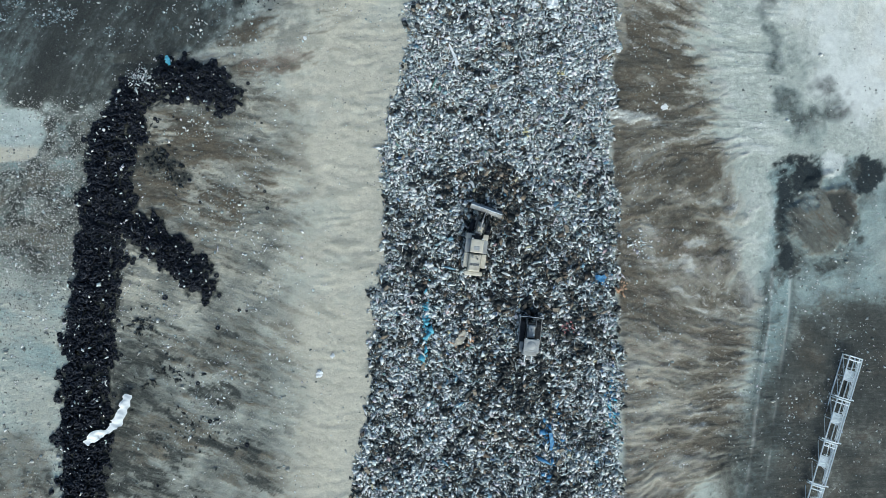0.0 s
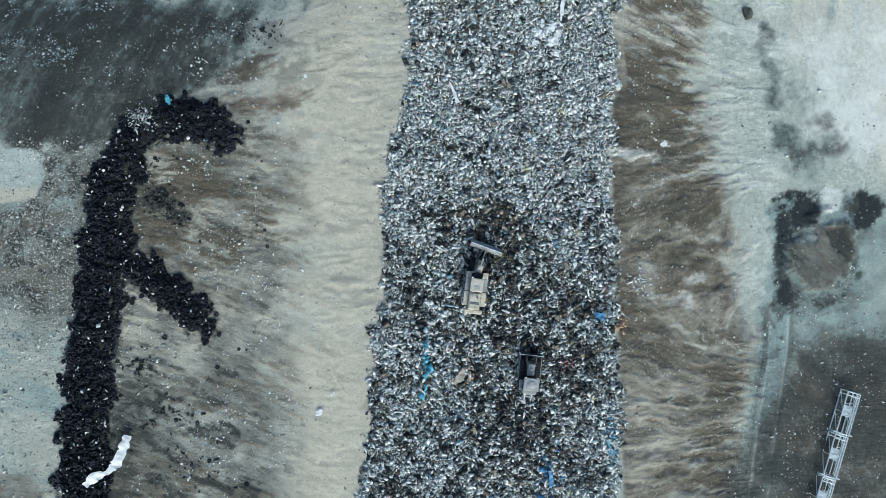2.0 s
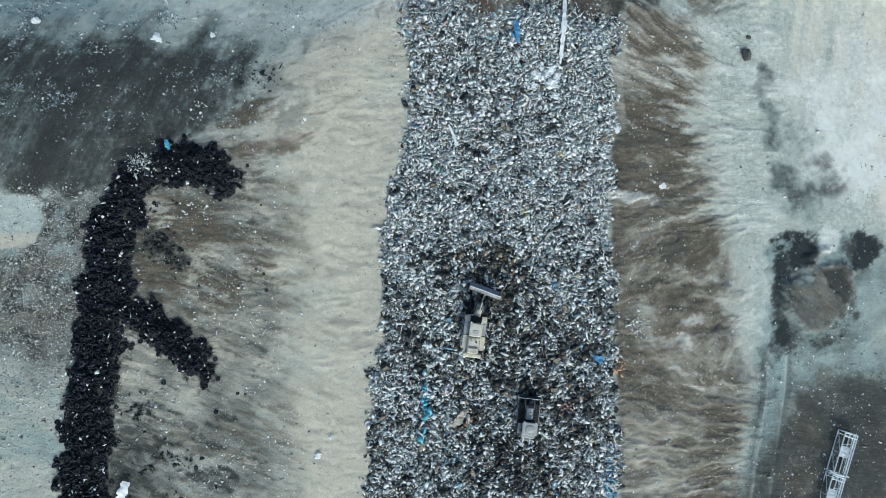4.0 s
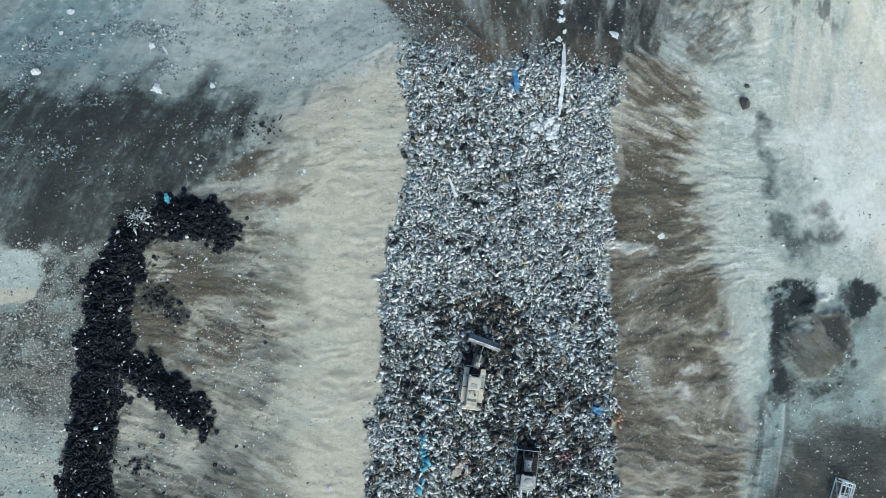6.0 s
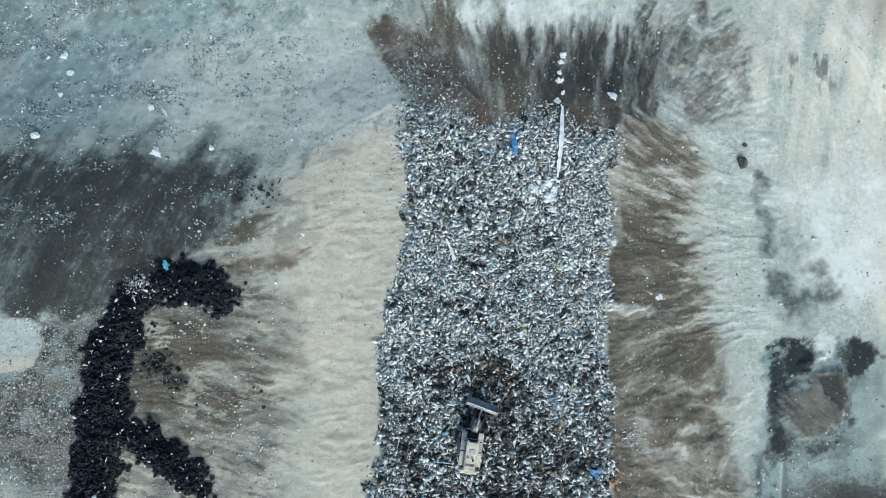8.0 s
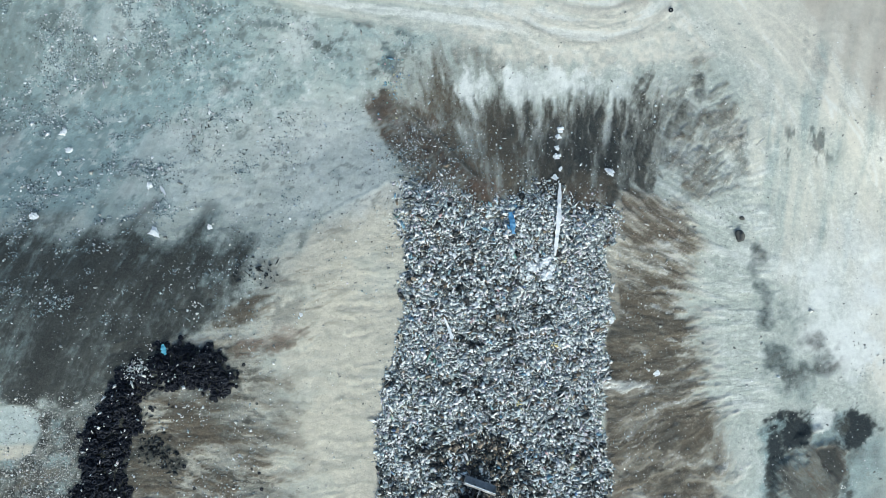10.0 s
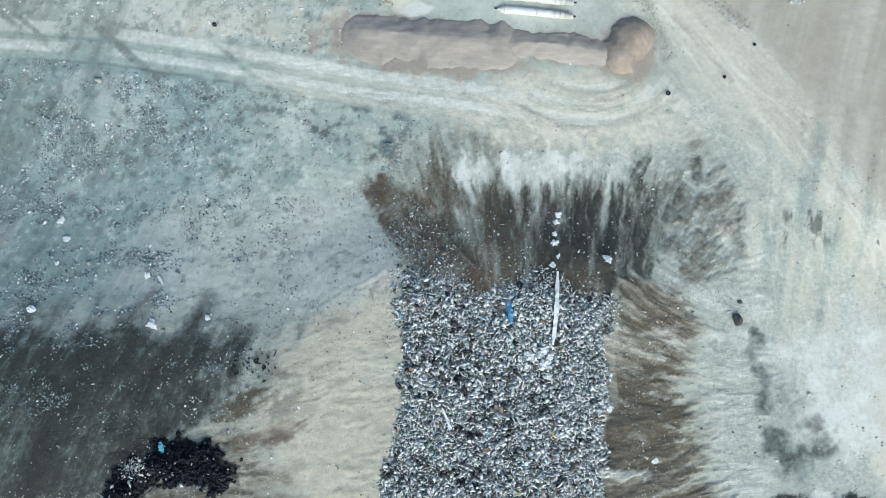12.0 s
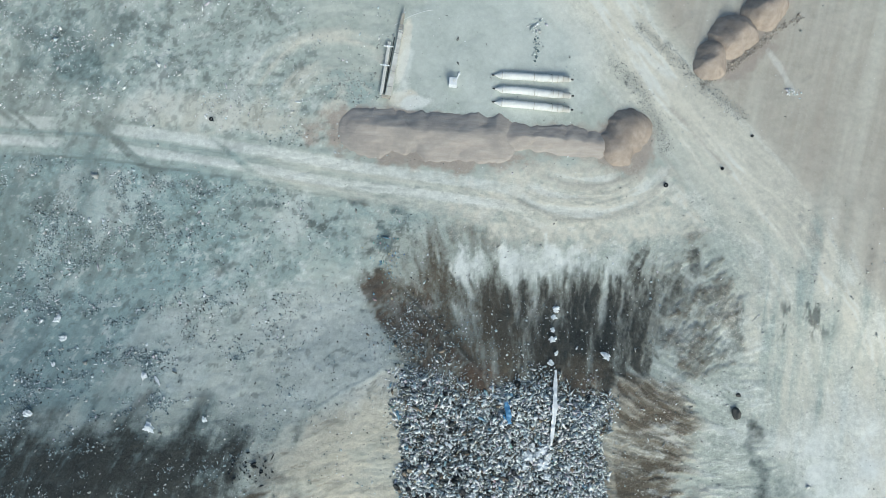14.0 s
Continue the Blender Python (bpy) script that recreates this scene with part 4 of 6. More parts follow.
def spread_soil():
    """Earth pushed along by a blade: long smears and fine crumbs."""
    m = Nodes("spread_soil", 0.95)
    lay = m.tree.nodes.new("ShaderNodeVectorMath")
    lay.operation = "MULTIPLY"
    lay.inputs[1].default_value = (0.16, 1.0, 1.0)
    m.link(m.place, lay.inputs[0])
    smear = m.noise(1.3, 5, 0.65, lay.outputs[0])
    c = m.mix(m.remap(smear, 0.3, 0.7, 0, 1), (0.33, 0.292, 0.26), (0.45, 0.405, 0.362))
    c = m.mix(m.remap(m.noise(0.22, 4), 0.45, 0.7, 0, 0.7), c, (0.25, 0.232, 0.215))
    c = m.mix(m.remap(m.noise(7.0, 4, 0.7), 0.58, 0.72, 0, 0.5), c, (0.47, 0.435, 0.39))
    return m.done(c, m.math("ADD", smear, m.math("MULTIPLY", m.noise(5.0, 4), 0.4)), 0.10, 0.8)


BERM_SOIL = spread_soil()
CLOD = litter_material("beige_clod", [(0, (0.40, 0.36, 0.31)), (0.4, (0.50, 0.46, 0.40)), (0.75, (0.30, 0.265, 0.225))], 0.95)
TEAL_GRIT = litter_material("teal_grit", [(0, (0.19, 0.25, 0.26)), (0.28, (0.28, 0.35, 0.355)), (0.5, (0.13, 0.17, 0.18)), (0.66, (0.44, 0.52, 0.52)), (0.84, (0.66, 0.72, 0.71))], 0.9)
STONE = litter_material("field_stone", [(0, (0.36, 0.36, 0.33)), (0.3, (0.50, 0.50, 0.46)), (0.6, (0.20, 0.205, 0.19)), (0.80, (0.62, 0.62, 0.58))], 0.9)


# ---- mesh helpers ----
def mesh_of(name, verts, faces, smooth_shade=False):
    me = bpy.data.meshes.new(name)
    verts, faces = np.asarray(verts, np.float32), np.asarray(faces, np.int32)
    n = faces.shape[1]
    me.vertices.add(len(verts))
    me.vertices.foreach_set("co", verts.ravel())
    me.loops.add(faces.size)
    me.loops.foreach_set("vertex_index", faces.ravel())
    me.polygons.add(len(faces))
    me.polygons.foreach_set("loop_start", np.arange(0, faces.size, n, dtype=np.int32))
    if smooth_shade:
        me.polygons.foreach_set("use_smooth", np.ones(len(faces), bool))
    me.update(calc_edges=True)
    me.validate()
    return me


def ground_sheet():
    ny, nx = XX.shape
    verts = np.stack([XX, YY, HEIGHT], -1).reshape(-1, 3)
    i = np.arange(ny - 1)[:, None] * nx + np.arange(nx - 1)[None]
    faces = np.stack([i, i + 1, i + nx + 1, i + nx], -1).reshape(-1, 4)
    me = mesh_of("ground", verts, faces, True)
    for name, values in COVER.items():
        me.attributes.new(name, "FLOAT", "POINT").data.foreach_set("value", values.astype(np.float32).ravel())
    me.materials.append(SOIL)
    return tagged(new("ground", me), "bare graded soil with sand, brown rills and pale dust", "ground", kind="structure")


ground_sheet()


def turns(n, rng, tilt):
    """n random turns: any heading, leaning up to tilt radians."""
    a, b, c = rng.uniform(0, 2 * np.pi, n), rng.normal(0, tilt, n), rng.normal(0, tilt, n)
    ca, sa, cb, sb, cc, sc = np.cos(a), np.sin(a), np.cos(b), np.sin(b), np.cos(c), np.sin(c)
    z, o = np.zeros(n), np.ones(n)
    ra = np.stack([ca, -sa, z, sa, ca, z, z, z, o], -1).reshape(n, 3, 3)
    rb = np.stack([o, z, z, z, cb, -sb, z, sb, cb], -1).reshape(n, 3, 3)
    rc = np.stack([cc, z, sc, z, o, z, -sc, z, cc], -1).reshape(n, 3, 3)
    return ra @ rb @ rc


SCRAP = np.array([(1, 0.1, 0), (0.1, 0.95, 0.1), (-1, -0.1, -0.1), (-0.15, -0.95, 0.05), (0.1, 0.1, 1), (0, 0, -0.8)], float)
SCRAP_FACES = np.array([(i, (i + 1) % 4, 4) for i in range(4)] + [((i + 1) % 4, i, 5) for i in range(4)])


def scraps(name, places, sizes, rng, material, label, flat=0.35, lift=0.1, tilt=0.5, longer=0.35):
    """Many crumpled scraps as one object."""
    n = len(places)
    base = SCRAP[None] + rng.normal(0, 0.24, (n, 6, 3))
    stretch = np.exp(rng.normal(0, longer, n))
    scale = np.stack([sizes * stretch, sizes / stretch, sizes * flat * rng.uniform(0.5, 1.5, n)], -1)
    verts = np.einsum("nij,nkj->nki", turns(n, rng, tilt), base * scale[:, None])
    z = ground_at(places[:, 0], places[:, 1]) + lift * sizes * rng.uniform(0, 1, n) / 0.3
    verts += np.stack([places[:, 0], places[:, 1], z], -1)[:, None]
    faces = (SCRAP_FACES[None] + 6 * np.arange(n)[:, None, None]).reshape(-1, 3)
    me = mesh_of(name, verts.reshape(-1, 3), faces)
    me.materials.append(material)
    return tagged(new(name, me), label, "litter", kind="stuff")


def scatter(n, box, chance, rng):
    """n places inside box, kept by the chance that the field gives."""
    out, have = [], 0
    while have < n:
        p = rng.uniform((box[0], box[1]), (box[2], box[3]), (n * 2, 2))
        p = p[rng.uniform(0, 1, len(p)) < chance(p[:, 0], p[:, 1])]
        out.append(p)
        have += len(p)
    return np.concatenate(out)[:n]


def part(name, bm, material, parent, label=""):
    """Links a bmesh as one mesh under a thing or a part."""
    me = bpy.data.meshes.new(name)
    bm.to_mesh(me)
    bm.free()
    if material:
        me.materials.append(material)
    ob = new(name, me)
    ob.parent = parent
    return tagged(ob, label)


def thing(name, x, y, label, category, group="", turn=0.0, z=None, up=0.0):
    ob = new(name)
    ob.matrix_basis = pose(x, y, (float(ground_at(x, y)) if z is None else z) + up, 0, 0, turn)
    return tagged(ob, label, category, group)


def box(cx, cy, cz, sx, sy, sz, bevel=0.03, taper=1.0, shift=0.0):
    """A bevelled box; taper narrows its top, shift slides the top along y."""
    bm = bmesh.new()
    bmesh.ops.create_cube(bm, size=1)
    for v in bm.verts:
        k = taper if v.co.z > 0 else 1
        v.co = Vector((cx + v.co.x * sx * k, cy + v.co.y * sy * k + (shift if v.co.z > 0 else 0), cz + v.co.z * sz))
    if bevel:
        bmesh.ops.bevel(bm, geom=bm.edges[:], offset=min(bevel, 0.45 * min(sx, sy, sz)), segments=1, affect="EDGES")
    return bm


def bar(a, b, r, sides=6, r2=None):
    """A round bar from a to b."""
    bm = bmesh.new()
    a, b = Vector(a), Vector(b)
    bmesh.ops.create_cone(bm, cap_ends=True, segments=sides, radius1=r, radius2=r if r2 is None else r2, depth=(b - a).length)
    bm.transform(Matrix.Translation((a + b) / 2) @ (b - a).to_track_quat("Z", "Y").to_matrix().to_4x4())
    return bm


def plate(points, x0, x1):
    """A profile in y and z, given once around, drawn out from x0 to x1."""
    bm = bmesh.new()
    left = [bm.verts.new((x0, y, z)) for y, z in points]
    right = [bm.verts.new((x1, y, z)) for y, z in points]
    n = len(points)
    for i in range(n):
        bm.faces.new((left[i], left[(i + 1) % n], right[(i + 1) % n], right[i]))
    bm.faces.new(left[::-1])
    bm.faces.new(right)
    bmesh.ops.recalc_face_normals(bm, faces=bm.faces[:])
    return bm


def ring(big, small, width, steps=14, sides=6):
    """A tyre lying flat: a fat ring with squared shoulders."""
    bm = bmesh.new()
    rows = []
    for i in range(steps):
        a = 2 * math.pi * i / steps
        row = []
        for j in range(sides):
            b = 2 * math.pi * (j + 0.5) / sides
            r = big - small + small * math.copysign(abs(math.cos(b)) ** 0.7, math.cos(b))
            row.append(bm.verts.new((r * math.cos(a), r * math.sin(a), width / 2 * math.copysign(abs(math.sin(b)) ** 0.6, math.sin(b)))))
        rows.append(row)
    for i in range(steps):
        for j in range(sides):
            bm.faces.new((rows[i][j], rows[(i + 1) % steps][j], rows[(i + 1) % steps][(j + 1) % sides], rows[i][(j + 1) % sides]))
    for f in bm.faces:
        f.smooth = True
    return bm


def turned(bm, m):
    bm.transform(m)
    return bm


# ---- soil heaps ----
def soil_heap(name, spine, half, high, label, seed, steep=1.25, spread=1.0, material=None, foot=1.25, ridge=0.0):
    """A tipped heap along a spine of places, with slumped sides and an uneven crest."""
    n_u, n_v = 26 * len(spine), 30
    run = [0.0]
    for a, b in zip(spine, spine[1:]):
        run.append(run[-1] + math.hypot(b[0] - a[0], b[1] - a[1]))
    total = run[-1]
    u, v = np.meshgrid(np.linspace(-half, total + half, n_u), np.linspace(-1, 1, n_v), indexing="ij")
    uc = np.clip(u, 0, total)
    cx, cy = np.interp(uc, run, [p[0] for p in spine]), np.interp(uc, run, [p[1] for p in spine])
    heading = np.interp(uc, [0.5 * (a + b) for a, b in zip(run, run[1:])], [math.atan2(b[1] - a[1], b[0] - a[0]) for a, b in zip(spine, spine[1:])])
    over = u - uc
    reach = half * np.sqrt(np.clip(1 - (over / half) ** 2, 0, 1)) * spread
    reach = reach * (0.62 + 0.8 * fbm(u * 0.30, np.sign(v) * 3.0 + 0 * u, seed, 4, 0.6))
    x = cx + np.cos(heading) * over - np.sin(heading) * v * reach
    y = cy + np.sin(heading) * over + np.cos(heading) * v * reach
    x, y = x + 0.5 * (fbm(x * 0.8, y * 0.8, seed + 7, 3) - 0.5), y + 0.7 * (fbm(x * 0.8, y * 0.8, seed + 9, 3) - 0.5)
    q = np.where(v > ridge, (v - ridge) / (1 - ridge), (v - ridge) / (1 + ridge))
    d = np.sqrt(np.clip((over / half) ** 2 + q ** 2 * (1 - (over / half) ** 2), 0, 1))
    crest = high * (0.75 + 0.5 * vnoise(u * 0.3, 0 * u, seed + 3))
    up = crest * np.clip(1 - d ** steep, 0, 1) ** foot + 0.4 * (fbm(x * 0.5, y * 0.5, seed + 5, 5) - 0.5) * ramp(1 - d, -0.15, 0.25) - 0.25 * ramp(d, 0.85, 1.0)
    z = ground_at(x.ravel(), y.ravel()).reshape(x.shape) + up
    i = np.arange(n_u - 1)[:, None] * n_v + np.arange(n_v - 1)[None]
    faces = np.stack([i, i + n_v, i + n_v + 1, i + 1], -1).reshape(-1, 4)
    me = mesh_of(name, np.stack([x, y, z], -1).reshape(-1, 3), faces, True)
    me.materials.append(material or HEAP_SOIL)
    return tagged(new(name, me), label, "soil heap", "soil heaps in the yard")


soil_heap("soil_berm", [(-10.5, 77.7), (-6, 77.3), (2, 76.5), (7.5, 76.3)], 3.7, 1.25, "long brown earth berm with slumped sides", 101, 1.3, 1.0, BERM_SOIL, 1.2, 0.15)
soil_heap("soil_berm", [(8.5, 76.9), (15.5, 76.5), (22.5, 75.9)], 2.2, 0.8, "low grey-brown earth ridge beside the pale pad", 107, 1.3, 1.0, BERM_SOIL, 1.2, 0.0)
soil_heap("soil_mound", [(25.6, 75.8), (27.2, 78.0)], 3.2, 1.9, "rounded brown mound of tipped earth", 113, 2.1)
soil_heap("soil_mound", [(38.3, 87.6), (38.8, 88.8)], 2.5, 1.9, "conical brown mound of tipped earth", 119, 1.9)
soil_heap("soil_mound", [(41.3, 90.8), (42.2, 91.8)], 3.0, 2.2, "large conical brown mound of tipped earth", 123, 1.9)
soil_heap("soil_mound", [(45.8, 95.0), (46.9, 95.8)], 3.1, 2.1, "conical reddish-brown mound of tipped earth", 127, 1.9)


# ---- wheels ----
def wheel(parent, x, y, r, w, rim_paint):
    tyre = part("wheel", turned(ring(r, 0.30 * r, w, 24, 8), Matrix.Translation((x, y, r)) @ Matrix.Rotation(math.pi / 2, 4, "Y")), RUBBER, parent, "worn black rubber tyre")
    rim = bmesh.new()
    bmesh.ops.create_cone(rim, cap_ends=True, segments=18, radius1=0.52 * r, radius2=0.46 * r, depth=w * 0.7)
    part("rim", turned(rim, Matrix.Translation((x, y, r)) @ Matrix.Rotation(math.pi / 2, 4, "Y")), rim_paint, tyre)
    for k in range(16):
        a = 2 * math.pi * k / 16
        lug = box(0, 0, 0, w * 0.8, 0.10, 0.07, 0)
        lug.transform(Matrix.Translation((x, y, r)) @ Matrix.Rotation(a, 4, "X") @ Matrix.Translation((0, 0, r - 0.01)) @ Matrix.Rotation(0.5, 4, "Z"))
        part("lug", lug, RUBBER, tyre)


def wheel_loader():
    w = thing("wheel_loader", 3.7, 1.2, "dusty cream wheel loader with raised steel bucket on waste", "wheel loader", turn=-7, up=0.15)
    part("rear_frame", box(0, -0.4, 1.15, 1.3, 4.4, 0.7, 0.06), BLACK_STEEL, w)
    hood = part("engine_hood", box(0, -1.55, 2.0, 1.55, 2.3, 1.15, 0.10, 0.88, 0.06), CREAM_PAINT, w, "sun-bleached cream engine hood")
    part("grille", box(0, -1.75, 2.60, 1.15, 0.28, 0.05, 0.01), BLACK_STEEL, hood, "dark radiator grille")
    for k in range(5):
        part("slat", box(0, -1.86 + 0.055 * k, 2.635, 1.1, 0.02, 0.02, 0), GREY_PAINT, hood)
    part("exhaust", bar((0.28, -1.02, 2.45), (0.28, -1.02, 3.15), 0.10, 10), BLACK_STEEL, hood, "black exhaust stack")
    part("air_intake", bar((-0.32, -0.85, 2.45), (-0.32, -0.85, 2.85), 0.12, 10), GREY_PAINT, hood)
    part("counterweight", box(0, -2.85, 1.35, 2.3, 0.55, 0.95, 0.12), CREAM_PAINT, w)
    for s in (-1, 1):
        part("rear_fender", box(s * 1.08, -1.25, 1.78, 0.62, 1.75, 0.10, 0.04), CREAM_PAINT, w)
        part("side_deck", box(s * 1.05, 0.55, 1.72, 0.66, 1.7, 0.14, 0.05), GREY_PAINT, w)
        part("ladder", box(s * 1.38, 0.55, 1.1, 0.08, 0.5, 1.1, 0.02), BLACK_STEEL, w)
        part("handrail", bar((s * 1.36, -0.2, 1.8), (s * 1.36, -0.2, 2.7), 0.03), CREAM_PAINT, w)
        part("tail_lamp", box(s * 0.85, -3.11, 1.55, 0.22, 0.06, 0.14, 0.01), BRIGHT_WASTE, w)
        part("front_fender", box(s * 1.05, 1.72, 1.75, 0.66, 0.75, 0.10, 0.04), CREAM_PAINT, w)
    cab = part("cab", box(0, 0.55, 2.55, 1.5, 1.55, 1.6, 0.06, 0.92), GREY_PAINT, w)
    part("cab_roof", box(0, 0.52, 3.42, 1.62, 1.72, 0.16, 0.07, 0.9), CREAM_PAINT, cab, "dusty cream cab roof")
    part("roof_hatch", box(0, 0.25, 3.52, 0.7, 0.5, 0.07, 0.03), GREY_PAINT, cab)
    part("windscreen", box(0, 1.33, 2.75, 1.25, 0.03, 0.95, 0.0), GLASS_DARK, cab)
    part("rear_window", box(0, -0.23, 2.85, 1.1, 0.03, 0.7, 0.0), GLASS_DARK, cab)
    for s in (-1, 1):
        part("side_window", box(s * 0.735, 0.55, 2.8, 0.03, 1.1, 0.8, 0.0), GLASS_DARK, cab)
        part("work_light", box(s * 0.6, 1.42, 3.40, 0.2, 0.12, 0.14, 0.02), WHITE_SHEET, cab)
        part("mirror", box(s * 0.98, 1.3, 2.9, 0.22, 0.05, 0.32, 0.02), BLACK_STEEL, cab)
    part("joint", bar((0, 1.9, 0.8), (0, 1.9, 1.7), 0.28, 10), BLACK_STEEL, w)
    rear = set(w.children)
    part("front_frame", box(0, 2.85, 1.3, 1.0, 1.7, 0.95, 0.08, 0.85), GREY_PAINT, w)
    part("loader_tower", box(0, 2.75, 2.0, 0.85, 0.8, 0.75, 0.08, 0.7), CREAM_PAINT, w)
    for s in (-1, 1):
        part("lift_arm", plate([(2.6, 2.25), (2.7, 2.5), (4.0, 2.15), (5.1, 1.05), (5.25, 0.75), (4.95, 0.75), (3.9, 1.8)], s * 0.62 - 0.09, s * 0.62 + 0.09), BLACK_STEEL, w)
        part("lift_cylinder", bar((s * 0.62, 2.6, 1.2), (s * 0.62, 4.1, 1.75), 0.09, 8), DUSTY_STEEL, w)
    part("tilt_lever", plate([(3.55, 2.0), (3.75, 2.75), (3.95, 2.75), (4.0, 2.0), (3.8, 1.6)], -0.1, 0.1), DUSTY_STEEL, w)
    part("tilt_cylinder", bar((0, 2.7, 2.3), (0, 3.8, 2.65), 0.11, 8), DUSTY_STEEL, w, "bright hydraulic cylinder")
    part("tilt_link", bar((0, 3.85, 1.7), (0, 5.2, 1.45), 0.08, 8), DUSTY_STEEL, w)
    curve = [(5.25 - 0.36 * math.cos(a), 1.05 + 0.62 * math.sin(a)) for a in np.linspace(-1.45, 1.45, 9)]
    inner = [(5.29 - 0.36 * math.cos(a), 1.05 + 0.55 * math.sin(a)) for a in np.linspace(1.45, -1.35, 9)]
    outline = [(5.85, 0.30)] + curve + [(5.40, 1.72)] + inner + [(5.85, 0.36)]
    bucket = part("bucket", plate(outline, -2.05, 2.05), DUSTY_STEEL, w, "scoured grey steel bucket")
    for s in (-1, 1):
        cheek = [(5.82, 0.32), (5.35, 0.36), (4.9, 0.7), (4.82, 1.1), (4.95, 1.5), (5.25, 1.68), (5.42, 1.64)]
        part("cheek", plate(cheek, s * 2.05 - 0.03, s * 2.05 + 0.03), DUSTY_STEEL, bucket)
        part("hinge", box(s * 0.62, 4.92, 0.9, 0.30, 0.34, 0.6, 0.04), BLACK_STEEL, bucket)
    part("spill_guard", bar((-2.0, 5.36, 1.74), (2.0, 5.36, 1.74), 0.06, 8), GALVANISED, bucket)
    for k in range(9):
        part("tooth", box(-1.9 + 0.475 * k, 5.95, 0.32, 0.12, 0.26, 0.06, 0.02, 0.7), BLACK_STEEL, bucket)
    for s in (-1, 1):
        wheel(w, s * 1.05, 2.85, 0.78, 0.58, CREAM_PAINT)
    # the front half is steered to one side at the centre joint
    steer = Matrix.Translation((0, 1.9, 0)) @ Matrix.Rotation(radians(-13), 4, "Z") @ Matrix.Translation((0, -1.9, 0))
    for piece in set(w.children) - rear:
        piece.matrix_basis = steer
    for s in (-1, 1):
        wheel(w, s * 1.05, -1.35, 0.78, 0.58, CREAM_PAINT)
    return w


def bulldozer():
    w = thing("bulldozer", 10.55, -9.6, "grey dust-covered crawler bulldozer standing on compacted waste", "bulldozer", turn=-6, up=0.12)
    part("hull", box(0, -0.3, 0.85, 1.25, 3.6, 0.75, 0.06), BLACK_STEEL, w)
    for s in (-1, 1):
        outline = [(-2.0 + 0.42 * math.sin(a) * -1, 0.46 + 0.42 * math.cos(a)) for a in np.linspace(0, math.pi, 7)]
        outline += [(1.55 + 0.42 * math.sin(a), 0.46 - 0.42 * math.cos(a)) for a in np.linspace(0, math.pi, 7)]
        track = part("crawler_track", plate(outline, s * 1.0 - 0.27, s * 1.0 + 0.27), BLACK_STEEL, w, "black steel crawler track")
        for k in range(19):
            part("shoe", box(s * 1.0, -2.15 + 0.205 * k, 0.91, 0.56, 0.06, 0.09, 0.01), BLACK_STEEL, track)
        part("track_cover", box(s * 0.98, -1.35, 1.05, 0.5, 1.3, 0.12, 0.04), GREY_PAINT, w)
        part("push_arm", box(s * 1.36, 0.75, 0.62, 0.10, 3.3, 0.26, 0.03), DUSTY_STEEL, w, "pale worn push arm")
        part("blade_cylinder", bar((s * 0.5, 1.2, 1.55), (s * 0.62, 2.2, 0.95), 0.07, 8), DUSTY_STEEL, w)
    hood = part("engine_hood", box(0, 0.75, 1.55, 0.88, 1.75, 0.8, 0.08, 0.85), GREY_PAINT, w, "dusty grey engine hood")
    part("muffler", bar((0, 0.9, 1.95), (0, 0.9, 2.5), 0.11, 10), DUSTY_STEEL, hood)
    part("precleaner", bar((0.25, 0.4, 1.95), (0.25, 0.4, 2.3), 0.10, 10), GALVANISED, hood)
    part("radiator_guard", box(0, 1.78, 1.5, 0.95, 0.1, 0.85, 0.03), BLACK_STEEL, hood)
    cab = part("cab", box(0, -0.85, 2.0, 1.55, 1.3, 1.5, 0.06, 0.9), BLACK_STEEL, w)
    part("cab_roof", box(0, -0.85, 2.84, 1.95, 1.6, 0.14, 0.06, 0.94), GREY_PAINT, cab, "pale grey dusty canopy roof")
    dome = bmesh.new()
    bmesh.ops.create_uvsphere(dome, u_segments=16, v_segments=8, radius=1)
    for v in dome.verts:
        v.co = Vector((v.co.x * 0.62, -0.85 + v.co.y * 0.55, 2.86 + max(v.co.z, -0.1) * 0.2))
    part("roof_dome", dome, GREY_PAINT, cab)
    for s in (-1, 1):
        part("side_window", box(s * 0.75, -0.85, 2.2, 0.03, 0.9, 0.8, 0), GLASS_DARK, cab)
        part("roof_post", bar((s * 0.85, -1.5, 1.2), (s * 0.85, -1.5, 2.8), 0.07, 6), BLACK_STEEL, cab)
        part("work_light", box(s * 0.7, -0.05, 2.84, 0.18, 0.1, 0.12, 0.02), WHITE_SHEET, cab)
    part("windscreen", box(0, -0.22, 2.25, 1.2, 0.03, 0.8, 0), GLASS_DARK, cab)
    part("fuel_tank", box(0, -1.95, 1.65, 1.9, 0.65, 0.85, 0.1, 0.9), GREY_PAINT, w, "pale dusty fuel tank")
    face = [(2.45, 0.05), (2.32, 0.4), (2.30, 0.75), (2.42, 1.15), (2.52, 1.2), (2.42, 0.75), (2.45, 0.4), (2.58, 0.05)]
    blade = part("blade", plate(face, -1.5, 1.5), BLACK_STEEL, w, "dark curved dozer blade with pale worn edge")
    part("blade_edge", box(0, 2.47, 1.2, 3.0, 0.07, 0.06, 0.02), GALVANISED, blade)
    for s in (-1, 1):
        part("blade_wing", box(s * 1.48, 2.5, 0.65, 0.06, 0.35, 1.1, 0.02), GALVANISED, blade)
    ripper = part("ripper_beam", box(0, -2.75, 0.9, 1.5, 0.22, 0.26, 0.04), DUSTY_STEEL, w)
